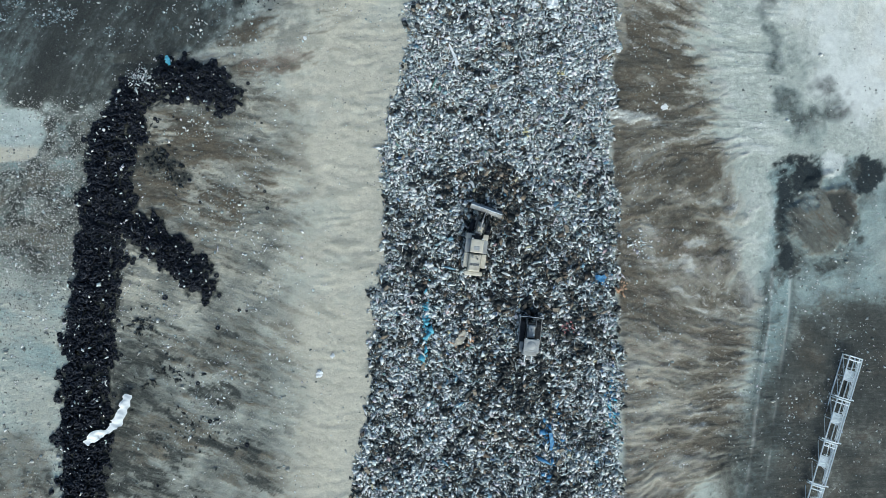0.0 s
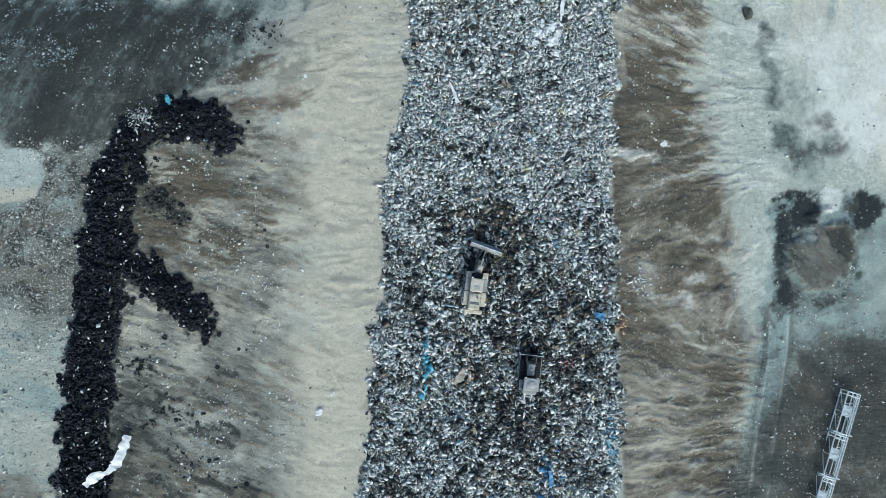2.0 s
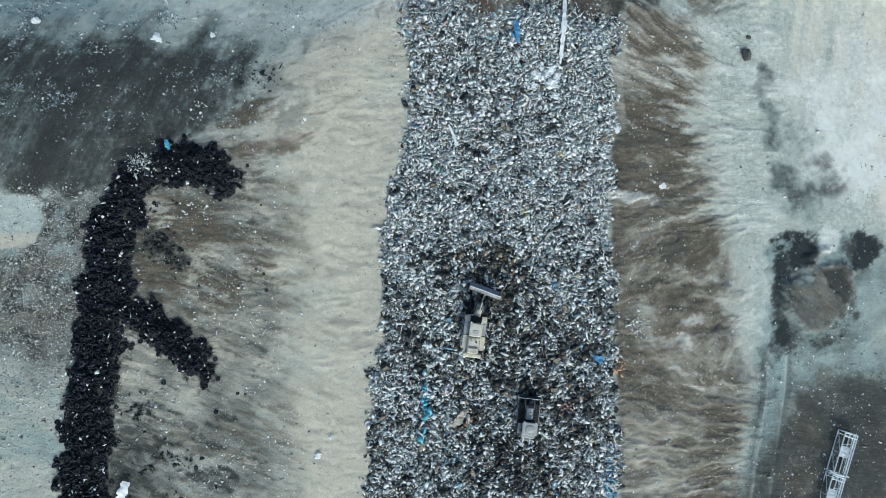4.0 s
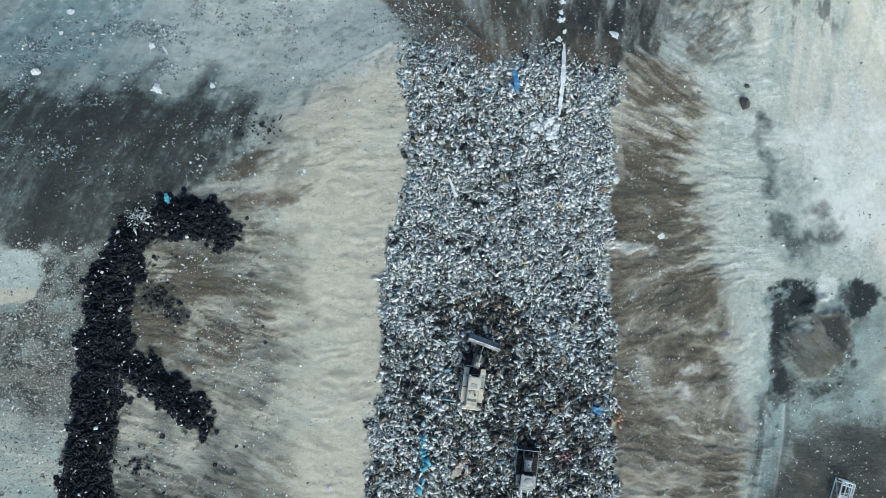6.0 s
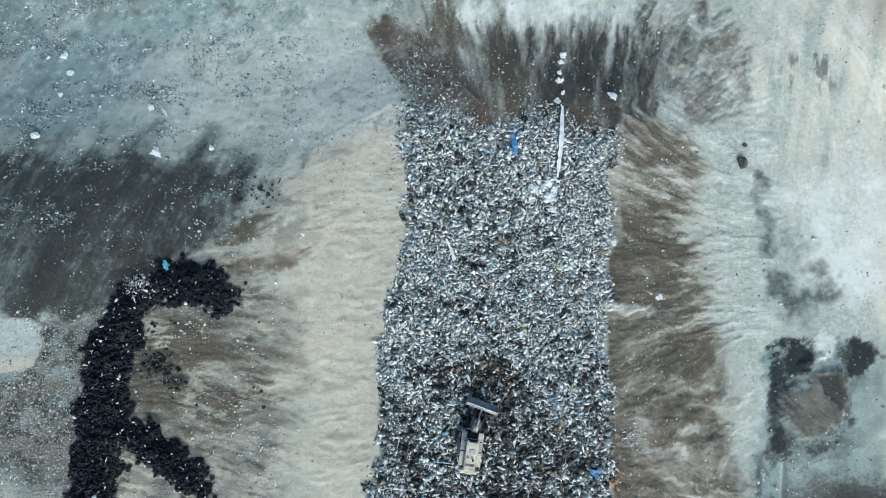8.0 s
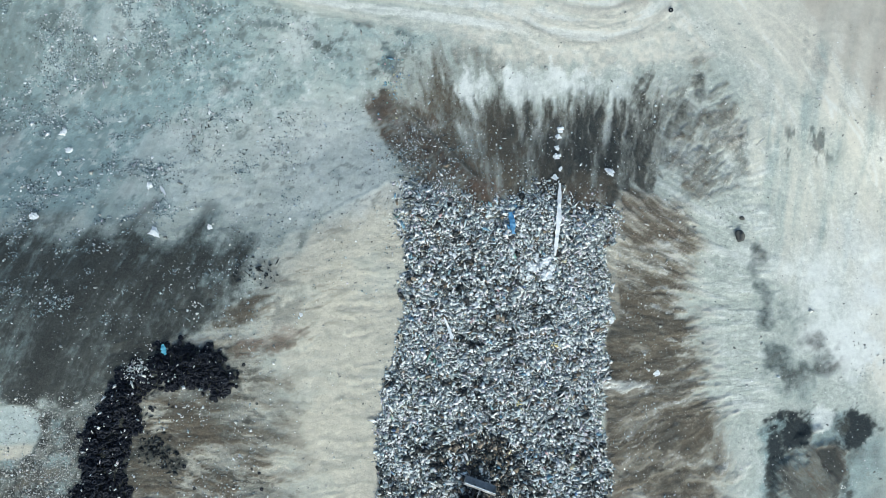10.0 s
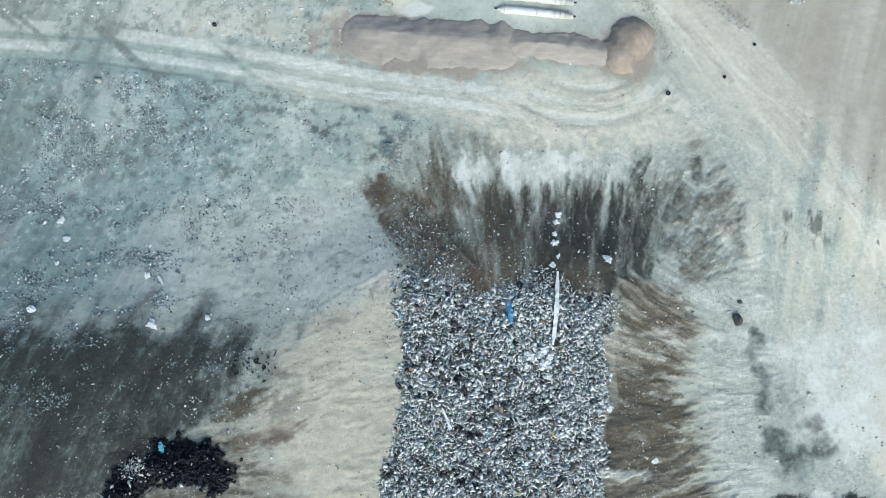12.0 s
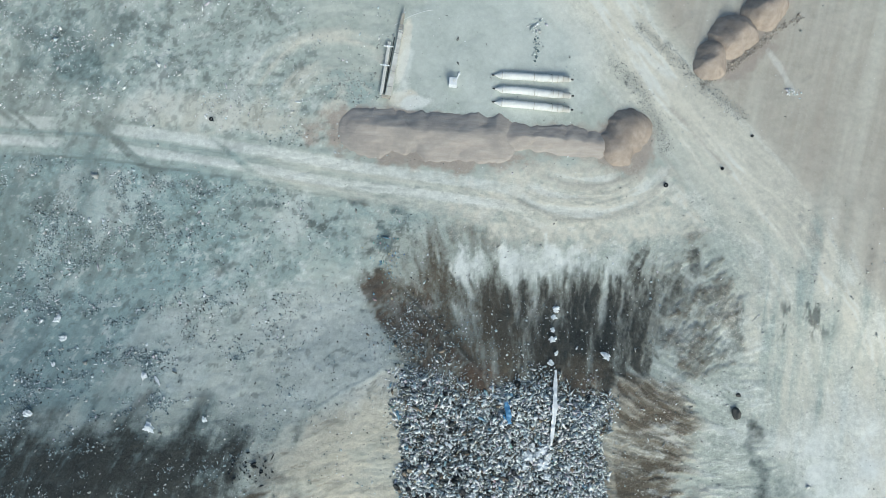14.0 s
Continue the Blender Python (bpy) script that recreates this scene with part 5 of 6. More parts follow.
    for s in (-1, 1):
        part("ripper_arm", bar((s * 0.42, -2.25, 1.2), (s * 0.42, -3.3, 1.0), 0.09, 8), GALVANISED, ripper)
        part("ripper_shank", box(s * 0.42, -3.25, 0.65, 0.10, 0.22, 0.95, 0.03), DUSTY_STEEL, ripper)
    return w


wheel_loader()
bulldozer()


# ---- lattice mast lying in the south-east yard ----
def lattice_mast():
    x0, y0, x1, y1 = 55.1, -13.0, 47.7, -36.9
    turn = math.degrees(math.atan2(y1 - y0, x1 - x0)) + 90
    w = thing("lattice_mast", x0, y0, "pale galvanised lattice mast lying on brown soil", "lattice mast", turn=turn, up=0.05)
    step, half, low, high = 6.0, 0.86, 0.1, 1.5
    for s in range(4):
        ya, yb = -s * step, -(s + 1) * step + 0.12
        sec = part("section", box(0, ya - 0.06, 0.9, 2 * half + 0.5, 0.16, 0.14, 0.02), GALVANISED, w, "bolted galvanised mast section")
        for sx in (-1, 1):
            for z in (low, high):
                part("chord", bar((sx * half, ya, z), (sx * half, yb, z), 0.085, 6), GALVANISED, sec)
            for y in (ya - 0.05, (ya + yb) / 2, yb + 0.05):
                part("post", bar((sx * half, y, low), (sx * half, y, high), 0.055, 6), GALVANISED, sec)
            for a, b in ((ya, (ya + yb) / 2), ((ya + yb) / 2, yb)):
                part("brace", bar((sx * half, a, low), (sx * half, b, high), 0.04, 5), GALVANISED, sec)
            part("foot_bracket", box(sx * (half + 0.22), yb + 0.15, high, 0.5, 0.18, 0.1, 0.02), GALVANISED, sec)
        for y in (ya - 0.08, ya - 0.55, yb + 0.08):
            part("crosspiece", bar((-half, y, high), (half, y, high), 0.09, 6), GALVANISED, sec)
            part("crosspiece", bar((-half, y, low), (half, y, low), 0.06, 6), GALVANISED, sec)
        mid = (ya + yb) / 2
        part("brace", bar((-half, mid + 0.9, high), (half * 0.6, mid, high), 0.045, 5), GALVANISED, sec)
        part("brace", bar((half * 0.6, mid, high), (-half, mid - 0.3, high), 0.045, 5), GALVANISED, sec)
        part("inner_rail", bar((half * 0.6, ya, high), (half * 0.6, yb, high), 0.06, 6), GALVANISED, sec)
        part("platform", box(-0.1, mid + 0.25, high - 0.25, 1.1, 1.5, 0.06, 0.01), GALVANISED, sec, "small sheet-metal landing")
        for k in range(4):
            part("rung", bar((-0.7 + 0.15 * ((k * 7 + s * 3) % 4), mid + 1.2 - 0.55 * k, high - 0.1), (0.5, mid + 1.5 - 0.62 * k - 0.2 * ((k + s) % 3), high - 0.1), 0.045, 5), GALVANISED, sec)
        part("side_rail", bar((half + 0.30, ya - 0.3, 0.8), (half + 0.30, yb + 0.3, 0.8), 0.06, 6), GALVANISED, sec)
        part("side_rail", bar((half + 0.40, ya - 0.3, 0.25), (half + 0.40, yb + 0.3, 0.25), 0.05, 6), GALVANISED, sec)
    return w


lattice_mast()


# ---- fabric rolls, beams and a tank on the northern pad ----
def fabric_roll(x, y, length, turn, seed):
    rng = np.random.default_rng(seed)
    w = thing("fabric_roll", x, y, "long dusty white fabric roll lying on the pad", "fabric roll", "three fabric rolls in a row", turn=turn)
    n, m = 60, 14
    t = np.linspace(0, 1, n)
    r = 0.52 * np.clip(np.minimum(t / 0.10, 1), 0.15, 1) ** 0.8 * (1 - 0.28 * ramp(t, 0.8, 1.0))
    r = r * (1 + 0.06 * np.sin(t * 60) * ramp(t, 0.72, 0.8) + 0.05 * (vnoise(t * 14, 0 * t, seed) - 0.5))
    bend = 0.18 * (vnoise(t * 3, 0 * t, seed + 1) - 0.5)
    a = np.linspace(0, 2 * math.pi, m, endpoint=False)
    verts = np.stack([np.repeat(length * (t - 0.5), m), (bend[:, None] + r[:, None] * np.cos(a)).ravel(), (0.42 + 0.86 * r[:, None] * np.sin(a)).ravel()], -1)
    verts += rng.normal(0, 0.012, verts.shape)
    i = np.arange(n - 1)[:, None] * m
    j = np.arange(m)[None]
    faces = np.stack([i + j, i + (j + 1) % m, i + m + (j + 1) % m, i + m + j], -1).reshape(-1, 4)
    me = mesh_of("roll", verts, faces, True)
    me.materials.append(FABRIC)
    body = new("roll", me)
    body.parent = w
    for k in (0.1, 0.52, 0.76, 0.83, 0.9, 0.97):
        q = length * (k - 0.5)
        band = ring(0.52 * (1 - 0.28 * float(ramp(np.array(k), 0.8, 1.0))) + 0.03, 0.03, 0.06, 14, 4)
        part("strap", turned(band, Matrix.Translation((q, 0, 0.43)) @ Matrix.Rotation(math.pi / 2, 4, "Y")), WOOD, w)
    part("core", bar((length * 0.49, 0, 0.42), (length * 0.54, 0, 0.42), 0.13, 8), BLACK_STEEL, w, "dark protruding core tube")
    part("core", bar((-length * 0.53, 0, 0.42), (-length * 0.485, 0, 0.42), 0.10, 8), BLACK_STEEL, w)
    part("rope", bar((length * 0.05, -0.5, 0.5), (length * 0.25, 0.5, 0.6), 0.03, 5), BLACK_STEEL, w)
    return w


for k, (x, y, turn) in enumerate(((13.05, 85.1, -3), (13.1, 83.0, -5), (13.0, 81.1, -5.5))):
    fabric_roll(x, y, 10.6, turn, 201 + k)


def old_boom():
    w = thing("old_boom", -6.3, 87.2, "cream-coloured rusty crane boom lying beside a sand bank", "crane boom", turn=-10.5, up=0.15)
    beam = box(0.22, -0.1, 0.22, 0.9, 9.4, 0.40, 0.06)
    for v in beam.verts:
        v.co.x = 0.22 + (v.co.x - 0.22) * (0.82 - 0.045 * v.co.y)
    beam = part("beam", beam, BLEACHED, w, "sun-bleached cream box beam")
    for y in (-3.6, -1.4, 1.2, 3.2):
        part("stiffener", box(0.22, y, 0.44, 0.66 - 0.03 * y, 0.09, 0.05, 0.01), GREY_PAINT, beam)
    part("inner_beam", box(0.12, 5.7, 0.24, 0.46, 2.4, 0.30, 0.04), WOOD, w)
    part("tip", bar((0.1, 6.8, 0.25), (0.15, 7.6, 0.3), 0.10, 8), GREY_PAINT, w)
    pole = part("pole", turned(box(0, 0, 0, 0.48, 7.6, 0.26, 0.08), Matrix.Translation((-0.92, -1.1, 0.2)) @ Matrix.Rotation(radians(1.8), 4, "Z")), BLEACHED, w, "flat whitish side beam")
    for y in (-0.8, 1.9):
        part("cross_arm", bar((-1.65, y, 0.38), (-0.35, y + 0.1, 0.38), 0.09, 6), WHITE_SHEET, w)
        part("pad_foot", box(-1.05, y + 0.05, 0.38, 0.42, 0.3, 0.16, 0.05), WHITE_SHEET, w)
    # black bar added as the shadow line between beam and pole
    part("shade_bar", bar((-0.40, -4.6, 0.2), (-0.45, 3.4, 0.22), 0.07, 6), BLACK_STEEL, w, "dark bar standing in for the shadow line between the beams")
    for k in range(4):
        part("collar", box(0.2, 4.2 + 0.33 * k, 0.24, 0.80 - 0.05 * k, 0.12, 0.46, 0.02), DUSTY_STEEL, w)
    part("hinge_bracket", box(-0.1, -5.0, 0.2, 1.2, 0.5, 0.34, 0.08), WOOD, w, "rusty hinge bracket")
    for s in (-1, 1):
        part("pin", bar((-0.1 + 0.55 * s, -5.3, 0.2), (-0.1 + 0.55 * s, -4.7, 0.2), 0.12, 8), DUSTY_STEEL, w)
    return w


old_boom()


def cable(name, pts, r, material, label):
    """A thin line lying on the ground."""
    w = new(name)
    tagged(w, label, "cable")
    bm = bmesh.new()
    for a, b in zip(pts, pts[1:]):
        piece = bar((*a, float(ground_at(*a)) + 0.06), (*b, float(ground_at(*b)) + 0.06), r, 5)
        me = bpy.data.meshes.new("tmp")
        piece.to_mesh(me)
        piece.free()
        bm.from_mesh(me)
        bpy.data.meshes.remove(me)
    part("line", bm, material, w)
    return w


cable("loose_cable", [(-6.2 + 0.5 * k, 92.5 + 2.1 * math.sin(0.14 * k)) for k in range(12)], 0.03, WHITE_SHEET, "white cable curling over the pale pad")


def water_tank():
    w = thing("water_tank", 2.0, 84.2, "white square plastic tank standing on the pad", "tank", turn=-4)
    tank = part("body", box(0, 0, 0.6, 1.15, 1.15, 1.2, 0.08), WHITE_SHEET, w)
    part("lid", bar((0.15, 0.1, 1.2), (0.15, 0.1, 1.28), 0.22, 12), FABRIC, tank)
    part("pipe", bar((0.4, 0.4, 0.15), (0.85, 1.7, 0.10), 0.12, 8), WHITE_SHEET, w, "white outlet pipe")
    part("valve", box(0.75, 1.35, 0.2, 0.35, 0.25, 0.3, 0.05), WHITE_SHEET, w)
    return w


water_tank()


# ---- sheets, bags, rocks, single tyres ----
def ribbon(name, pts, widths, material, label, category, seed, up=0.15, rows=6):
    """A crumpled sheet laid along places on the ground."""
    rng = np.random.default_rng(seed)
    n = 14 * (len(pts) - 1)
    s = np.linspace(0, len(pts) - 1, n)
    cx, cy = (np.interp(s, range(len(pts)), [p[k] for p in pts]) for k in (0, 1))
    half = np.interp(s, range(len(pts)), widths) / 2 * (1 + 0.55 * (vnoise(s * 5.1, 0 * s, seed) - 0.5))
    dx, dy = np.gradient(cx), np.gradient(cy)
    size = np.hypot(dx, dy) + 1e-9
    v = np.linspace(-1, 1, rows)
    x = cx[:, None] - (dy / size * half)[:, None] * v
    y = cy[:, None] + (dx / size * half)[:, None] * v
    z = ground_at(x.ravel(), y.ravel()).reshape(x.shape) + up + 0.55 * half[:, None] * vnoise(x * 3 + 50, y * 3, seed + 1) + rng.uniform(0, 0.05, x.shape)
    top = np.stack([x, y, z], -1).reshape(-1, 3)
    count = len(top)
    i = np.arange(n - 1)[:, None] * rows + np.arange(rows - 1)[None]
    f = np.stack([i, i + rows, i + rows + 1, i + 1], -1).reshape(-1, 4)
    verts = np.concatenate([top, top - (0, 0, 0.03)])
    me = mesh_of(name, verts, np.concatenate([f, f[:, ::-1] + count]), True)
    me.materials.append(material)
    return tagged(new(name, me), label, category)


ribbon("plastic_sheet", [(-36.9, -15.6), (-37.3, -17.2), (-38.0, -18.8), (-38.9, -19.7), (-40.0, -20.0), (-41.0, -20.9)], [0.9, 0.9, 1.1, 0.5, 1.1, 0.7], WHITE_SHEET, "long twisted white plastic sheet draped beside the tyres", "plastic sheet", 301, 0.85)
ribbon("plastic_sheet", [(15.55, 45.2), (15.4, 42.8), (15.2, 40.0), (14.95, 37.6), (14.75, 35.6)], [0.30, 0.45, 0.65, 0.55, 0.2], WHITE_SHEET, "long narrow white plastic strip lying on waste", "plastic sheet", 303, 0.45)
ribbon("plastic_sheet", [(0.4, 27.6), (1.1, 26.0), (1.5, 24.8)], [0.2, 0.35, 0.5], WHITE_SHEET, "short white plastic strip lying on waste", "plastic sheet", 305, 0.45)
ribbon("plastic_sheet", [(-36.9, 44.4), (-36.4, 43.8), (-36.0, 43.2)], [0.16, 0.3, 0.2], WHITE_SHEET, "short white plastic strip lying on teal soil", "plastic sheet", 306, 0.06)
ribbon("tarpaulin", [(8.9, 41.2), (9.2, 39.8), (9.3, 38.4)], [0.5, 0.8, 0.4], BLUE_SHEET, "crumpled blue tarpaulin on grey waste", "tarpaulin", 307, 0.45)
ribbon("tarpaulin", [(19.0, -2.0), (19.8, -2.4), (20.3, -2.0)], [0.5, 0.9, 0.5], BLUE_SHEET, "crumpled blue tarpaulin near the edge of the waste", "tarpaulin", 309, 0.45)
ribbon("tarpaulin", [(-33.5, 24.5), (-33.2, 23.7), (-33.0, 23.3)], [0.3, 0.5, 0.3], CYAN_SHEET, "small pale blue sheet on the tyre bank", "tarpaulin", 311, 0.9)
ribbon("tarpaulin", [(13.2, -21.8), (13.4, -23.2), (13.2, -24.0)], [0.4, 0.6, 0.4], BLUE_SHEET, "torn blue tarpaulin among dark waste", "tarpaulin", 313, 0.45)
ribbon("cardboard_sheet", [(1.0, -10.8), (1.9, -10.0), (2.3, -9.0)], [0.4, 1.0, 0.6], WOOD, "flattened pale cardboard on the waste", "cardboard", 315, 0.45)
for k, (x, y, size) in enumerate(((16.1, 53.0, 0.45), (15.8, 51.9, 0.40), (15.6, 50.2, 0.36), (15.5, 49.0, 0.5), (15.8, 47.2, 0.3), (15.1, 46.0, 0.42), (22.5, 46.8, 0.55), (13.2, 34.6, 0.7), (12.4, 35.4, 0.5), (14.4, 34.0, 0.5), (-15.8, -14.1, 0.42), (-14.2, -12.0, 0.3), (-39.7, -14.1, 0.45), (-49.4, 49.1, 0.45), (-36.6, 38.2, 0.6), (-51.6, 40.0, 0.5), (-17.7, 27.9, 0.25), (-50.5, 51.6, 0.5), (-49.9, 45.9, 0.32), (-38.2, 44.4, 0.42), (-30.0, 39.0, 0.35), (22.2, 27.2, 0.4), (28.7, 20.1, 0.45), (11.9, 34.1, 0.75), (13.5, 32.9, 0.8), (14.3, 35.2, 0.6), (11.4, 32.9, 0.45), (14.2, 31.5, 0.5))):
    rng = np.random.default_rng(400 + k)
    bm = bmesh.new()
    bmesh.ops.create_icosphere(bm, subdivisions=3, radius=1)
    for v in bm.verts:
        d = 0.9 + 1.0 * noise.noise(v.co * 1.5 + Vector((k * 3.1, 0, 0))) + 0.6 * noise.noise(v.co * 3.6 + Vector((0, k * 1.7, 0)))
        v.co = Vector((v.co.x * d * size * rng.uniform(0.95, 1.05), v.co.y * d * size * 0.8, max(v.co.z * d * size * 0.40, -0.12)))
    me = bpy.data.meshes.new("plastic_bag")
    bm.to_mesh(me)
    bm.free()
    me.materials.append(WHITE_SHEET)
    bag = new("plastic_bag", me)
    bag.matrix_basis = pose(x, y, float(ground_at(x, y)) + 0.10, 0, 0, rng.uniform(0, 360))
    tagged(bag, "crumpled white plastic bag lying on the ground", "bag", "white bags")


def boulder(x, y, sx, sy, sz, turn, seed):
    bm = bmesh.new()
    bmesh.ops.create_icosphere(bm, subdivisions=3, radius=1)
    for v in bm.verts:
        d = 1 + 0.4 * noise.noise(v.co * 1.3 + Vector((seed, 0, 0))) + 0.15 * noise.noise(v.co * 4)
        v.co = Vector((v.co.x * d * sx, v.co.y * d * sy, v.co.z * d * sz))
    me = bpy.data.meshes.new("boulder")
    bm.to_mesh(me)
    bm.free()
    me.materials.append(plain("dark_rock", (0.05, 0.05, 0.045), (0.11, 0.11, 0.10), 0.9, 0, 1.5, 0.08))
    ob = new("boulder", me)
    ob.matrix_basis = pose(x, y, float(ground_at(x, y)) + sz * 0.35, 0, 0, turn)
    return tagged(ob, "dark rounded boulder on pale dusty ground", "boulder")


boulder(41.3, 38.6, 0.65, 0.85, 0.6, 10, 3.0)
boulder(41.7, 41.1, 0.26, 0.36, 0.25, 70, 7.0)


# ---- the tyre bank ----
TYRE_MESH = bpy.data.meshes.new("tyre")
_bm = ring(0.27, 0.085, 0.19, 10, 4)
_bm.to_mesh(TYRE_MESH)
_bm.free()
TYRE_MESH.materials.append(RUBBER)
rng = np.random.default_rng(501)
spots_at = scatter(5000, (-50, -46, -24, 27), lambda x, y: ramp(tyre_depth(x, y), -0.45, 0.25), rng)
depth = np.clip(tyre_depth(spots_at[:, 0], spots_at[:, 1]), 0, 2)
tilt_of = turns(len(spots_at), rng, 0.6)
high = ground_at(spots_at[:, 0], spots_at[:, 1]) + 0.10 + 0.38 * depth * rng.uniform(0.1, 1, len(depth))
big = rng.uniform(0.75, 1.25, len(depth))
bank = tagged(new("tyre_bank"), "long bank of dumped black used tyres on soil", "tyre bank")
stretch = np.where((spots_at[:, 1] > -4) & (spots_at[:, 1] < 12))[0][:300]
for k in stretch:
    ob = new("tyre", TYRE_MESH)
    ob.parent = bank
    m = Matrix(tilt_of[k].tolist()).to_4x4()
    ob.matrix_basis = Matrix.Translation((*spots_at[k], high[k])) @ m @ Matrix.Scale(big[k], 4)
rest = np.setdiff1d(np.arange(len(spots_at)), stretch)
co = np.array([v.co[:] for v in TYRE_MESH.vertices])
quads = np.array([p.vertices[:] for p in TYRE_MESH.polygons])
verts = np.einsum("nij,kj->nki", tilt_of[rest], co) * big[rest, None, None] + np.concatenate([spots_at[rest], high[rest, None]], 1)[:, None]
me = mesh_of("tyre_heap", verts.reshape(-1, 3), (quads[None] + len(co) * np.arange(len(rest))[:, None, None]).reshape(-1, 4), True)
me.materials.append(RUBBER)
heaped = tagged(new("tyre_heap", me), kind="stuff")
heaped.parent = bank
for k, (x, y) in enumerate(((-25.2, -6.1), (-31.2, 78.9), (40.0, 72.7), (44.2, 77.3), (-33.5, -4.5), (-27.6, -8.2), (-33.4, 12.6), (32.0, 70.3), (-24.2, -22.5), (-28.4, -19.4))):
    ob = new("discarded_tyre", TYRE_MESH)
    s = 0.8 + 0.5 * ((k * 37) % 10) / 10
    ob.matrix_basis = pose(x, y, float(ground_at(x, y)) + 0.1, 8 * (k % 3), 6 * (k % 4), 40 * k) @ Matrix.Scale(s, 4)
    tagged(ob, "single black tyre lying on bare ground", "tyre", "loose tyres")
clump = scatter(16, (-38, -30, -22, 18), lambda x, y: ramp(fbm(x * 0.35, y * 0.35, 81, 3), 0.58, 0.66) * ramp(-tyre_depth(x, y), 0.3, 1.0), rng)
tl = turns(len(clump), rng, 0.3)
cz = ground_at(clump[:, 0], clump[:, 1]) + 0.08
verts = np.einsum("nij,kj->nki", tl, co) * rng.uniform(0.5, 1.0, (len(clump), 1, 1)) + np.concatenate([clump, cz[:, None]], 1)[:, None]
me = mesh_of("scattered_tyres", verts.reshape(-1, 3), (quads[None] + len(co) * np.arange(len(clump))[:, None, None]).reshape(-1, 4), True)
me.materials.append(RUBBER)
tagged(new("scattered_tyres", me), "dark tyres and rubber strewn down the slope", "tyres", kind="stuff")


# ---- the waste on the bench and the litter around ----
def in_strip(x, y):
    return ramp(strip_depth(x, y), -0.5 - 2.0 * ramp(y, 36, 40), 0.3 + 1.0 * ramp(y, 36, 40))


def worked(x, y):
    """Where machines have pressed the waste: dark and earthy."""
    a = 0.6 * ramp(spot(x, y, 10.0, -10, 11, 24) + 0.5 * (fbm(x * 0.2, y * 0.2, 91) - 0.5), 0.0, 0.5)
    b = ramp(spot(x, y, 4.5, 10.0, 8, 3.0, 0.15) + 0.8 * (fbm(x * 0.4, y * 0.4, 93) - 0.5), 0.0, 0.5)
    fresh = np.maximum(ramp(spot(x, y, 11.2, -5.6, 2.8, 2.4) + 0.6 * (fbm(x * 0.6, y * 0.6, 94) - 0.5), 0, 0.5), 0.8 * ramp(spot(x, y, 3.6, 8.6, 3.0, 2.6) + 0.6 * (fbm(x * 0.6, y * 0.6, 92) - 0.5), 0, 0.5))
    return np.maximum.reduce([0.8 * a, 1.5 * b, 1.6 * fresh])


AREA = (-14, -46, 24, 46)
patchy = lambda x, y: 0.4 * fbm(x * 0.28, y * 0.28, 95, 5, 0.62) + 0.6 * fbm(x * 1.0, y * 1.0, 96, 3, 0.75)
rng = np.random.default_rng(601)
for name, material, n, size, label, field in (
    ("dark_waste", DARK_WASTE, 14000, 0.165, "black bags and wet dark refuse spread over the bench", lambda x, y: 0.5 - 0.10 * ramp(5 - x, 0, 6) - 0.44 * ramp(y, 2, 18) - 0.14 * ramp(x, 6, 18) + 0.34 * worked(x, y) + 2.8 * (0.5 - patchy(x, y))),
    ("grey_waste", GREY_WASTE, 36000, 0.108, "grey shredded refuse spread over the bench", lambda x, y: 0.75 - 0.3 * worked(x, y)),
    ("brown_waste", BROWN_WASTE, 8000, 0.135, "brown cardboard and earthy refuse pressed by machines", lambda x, y: 0.25 + 0.6 * worked(x, y) + 0.3 * (0.5 - patchy(x, y))),
    ("white_waste", WHITE_FILM, 78000, 0.106, "white plastic film and bags strewn over the bench", lambda x, y: 0.63 + 0.37 * ramp(y, 0, 18) + 0.30 * ramp(x, 6, 18) * ramp(y, 4, 14) + 0.14 * ramp(5 - x, 0, 6) * ramp(4 - y, 0, 8) - 0.22 * worked(x, y) + 4.4 * (patchy(x, y) - 0.5)),
    ("coloured_waste", BRIGHT_WASTE, 2600, 0.13, "bits of blue, red and green plastic among refuse", lambda x, y: 0.15 + ramp(patchy(x, y), 0.5, 0.65)),
):
    at = scatter(n, AREA, lambda x, y: in_strip(x, y) * np.clip(field(x, y), 0, 1), rng)
    scraps(name, at, size * np.exp(np.clip(rng.normal(0, 0.55, n), -1.2, 1.2)), rng, material, label, 0.17, 0.34 if "white" in name else 0.24, 0.30, 0.26 if "dark" in name else 0.38)
blue_at = np.concatenate([rng.normal((19.8, -2.2), (0.6, 0.5), (14, 2)), rng.normal((9.1, 39.8), (0.35, 0.8), (12, 2)), rng.normal((13.3, -23.5), (0.8, 3.2), (45, 2)), rng.normal((21.3, -18), (0.6, 3.0), (30, 2))])
scraps("blue_waste", blue_at, 0.22 * np.exp(rng.normal(0, 0.3, len(blue_at))), rng, BLUE_SHEET, "torn blue plastic film strewn among refuse", 0.4, 0.3)

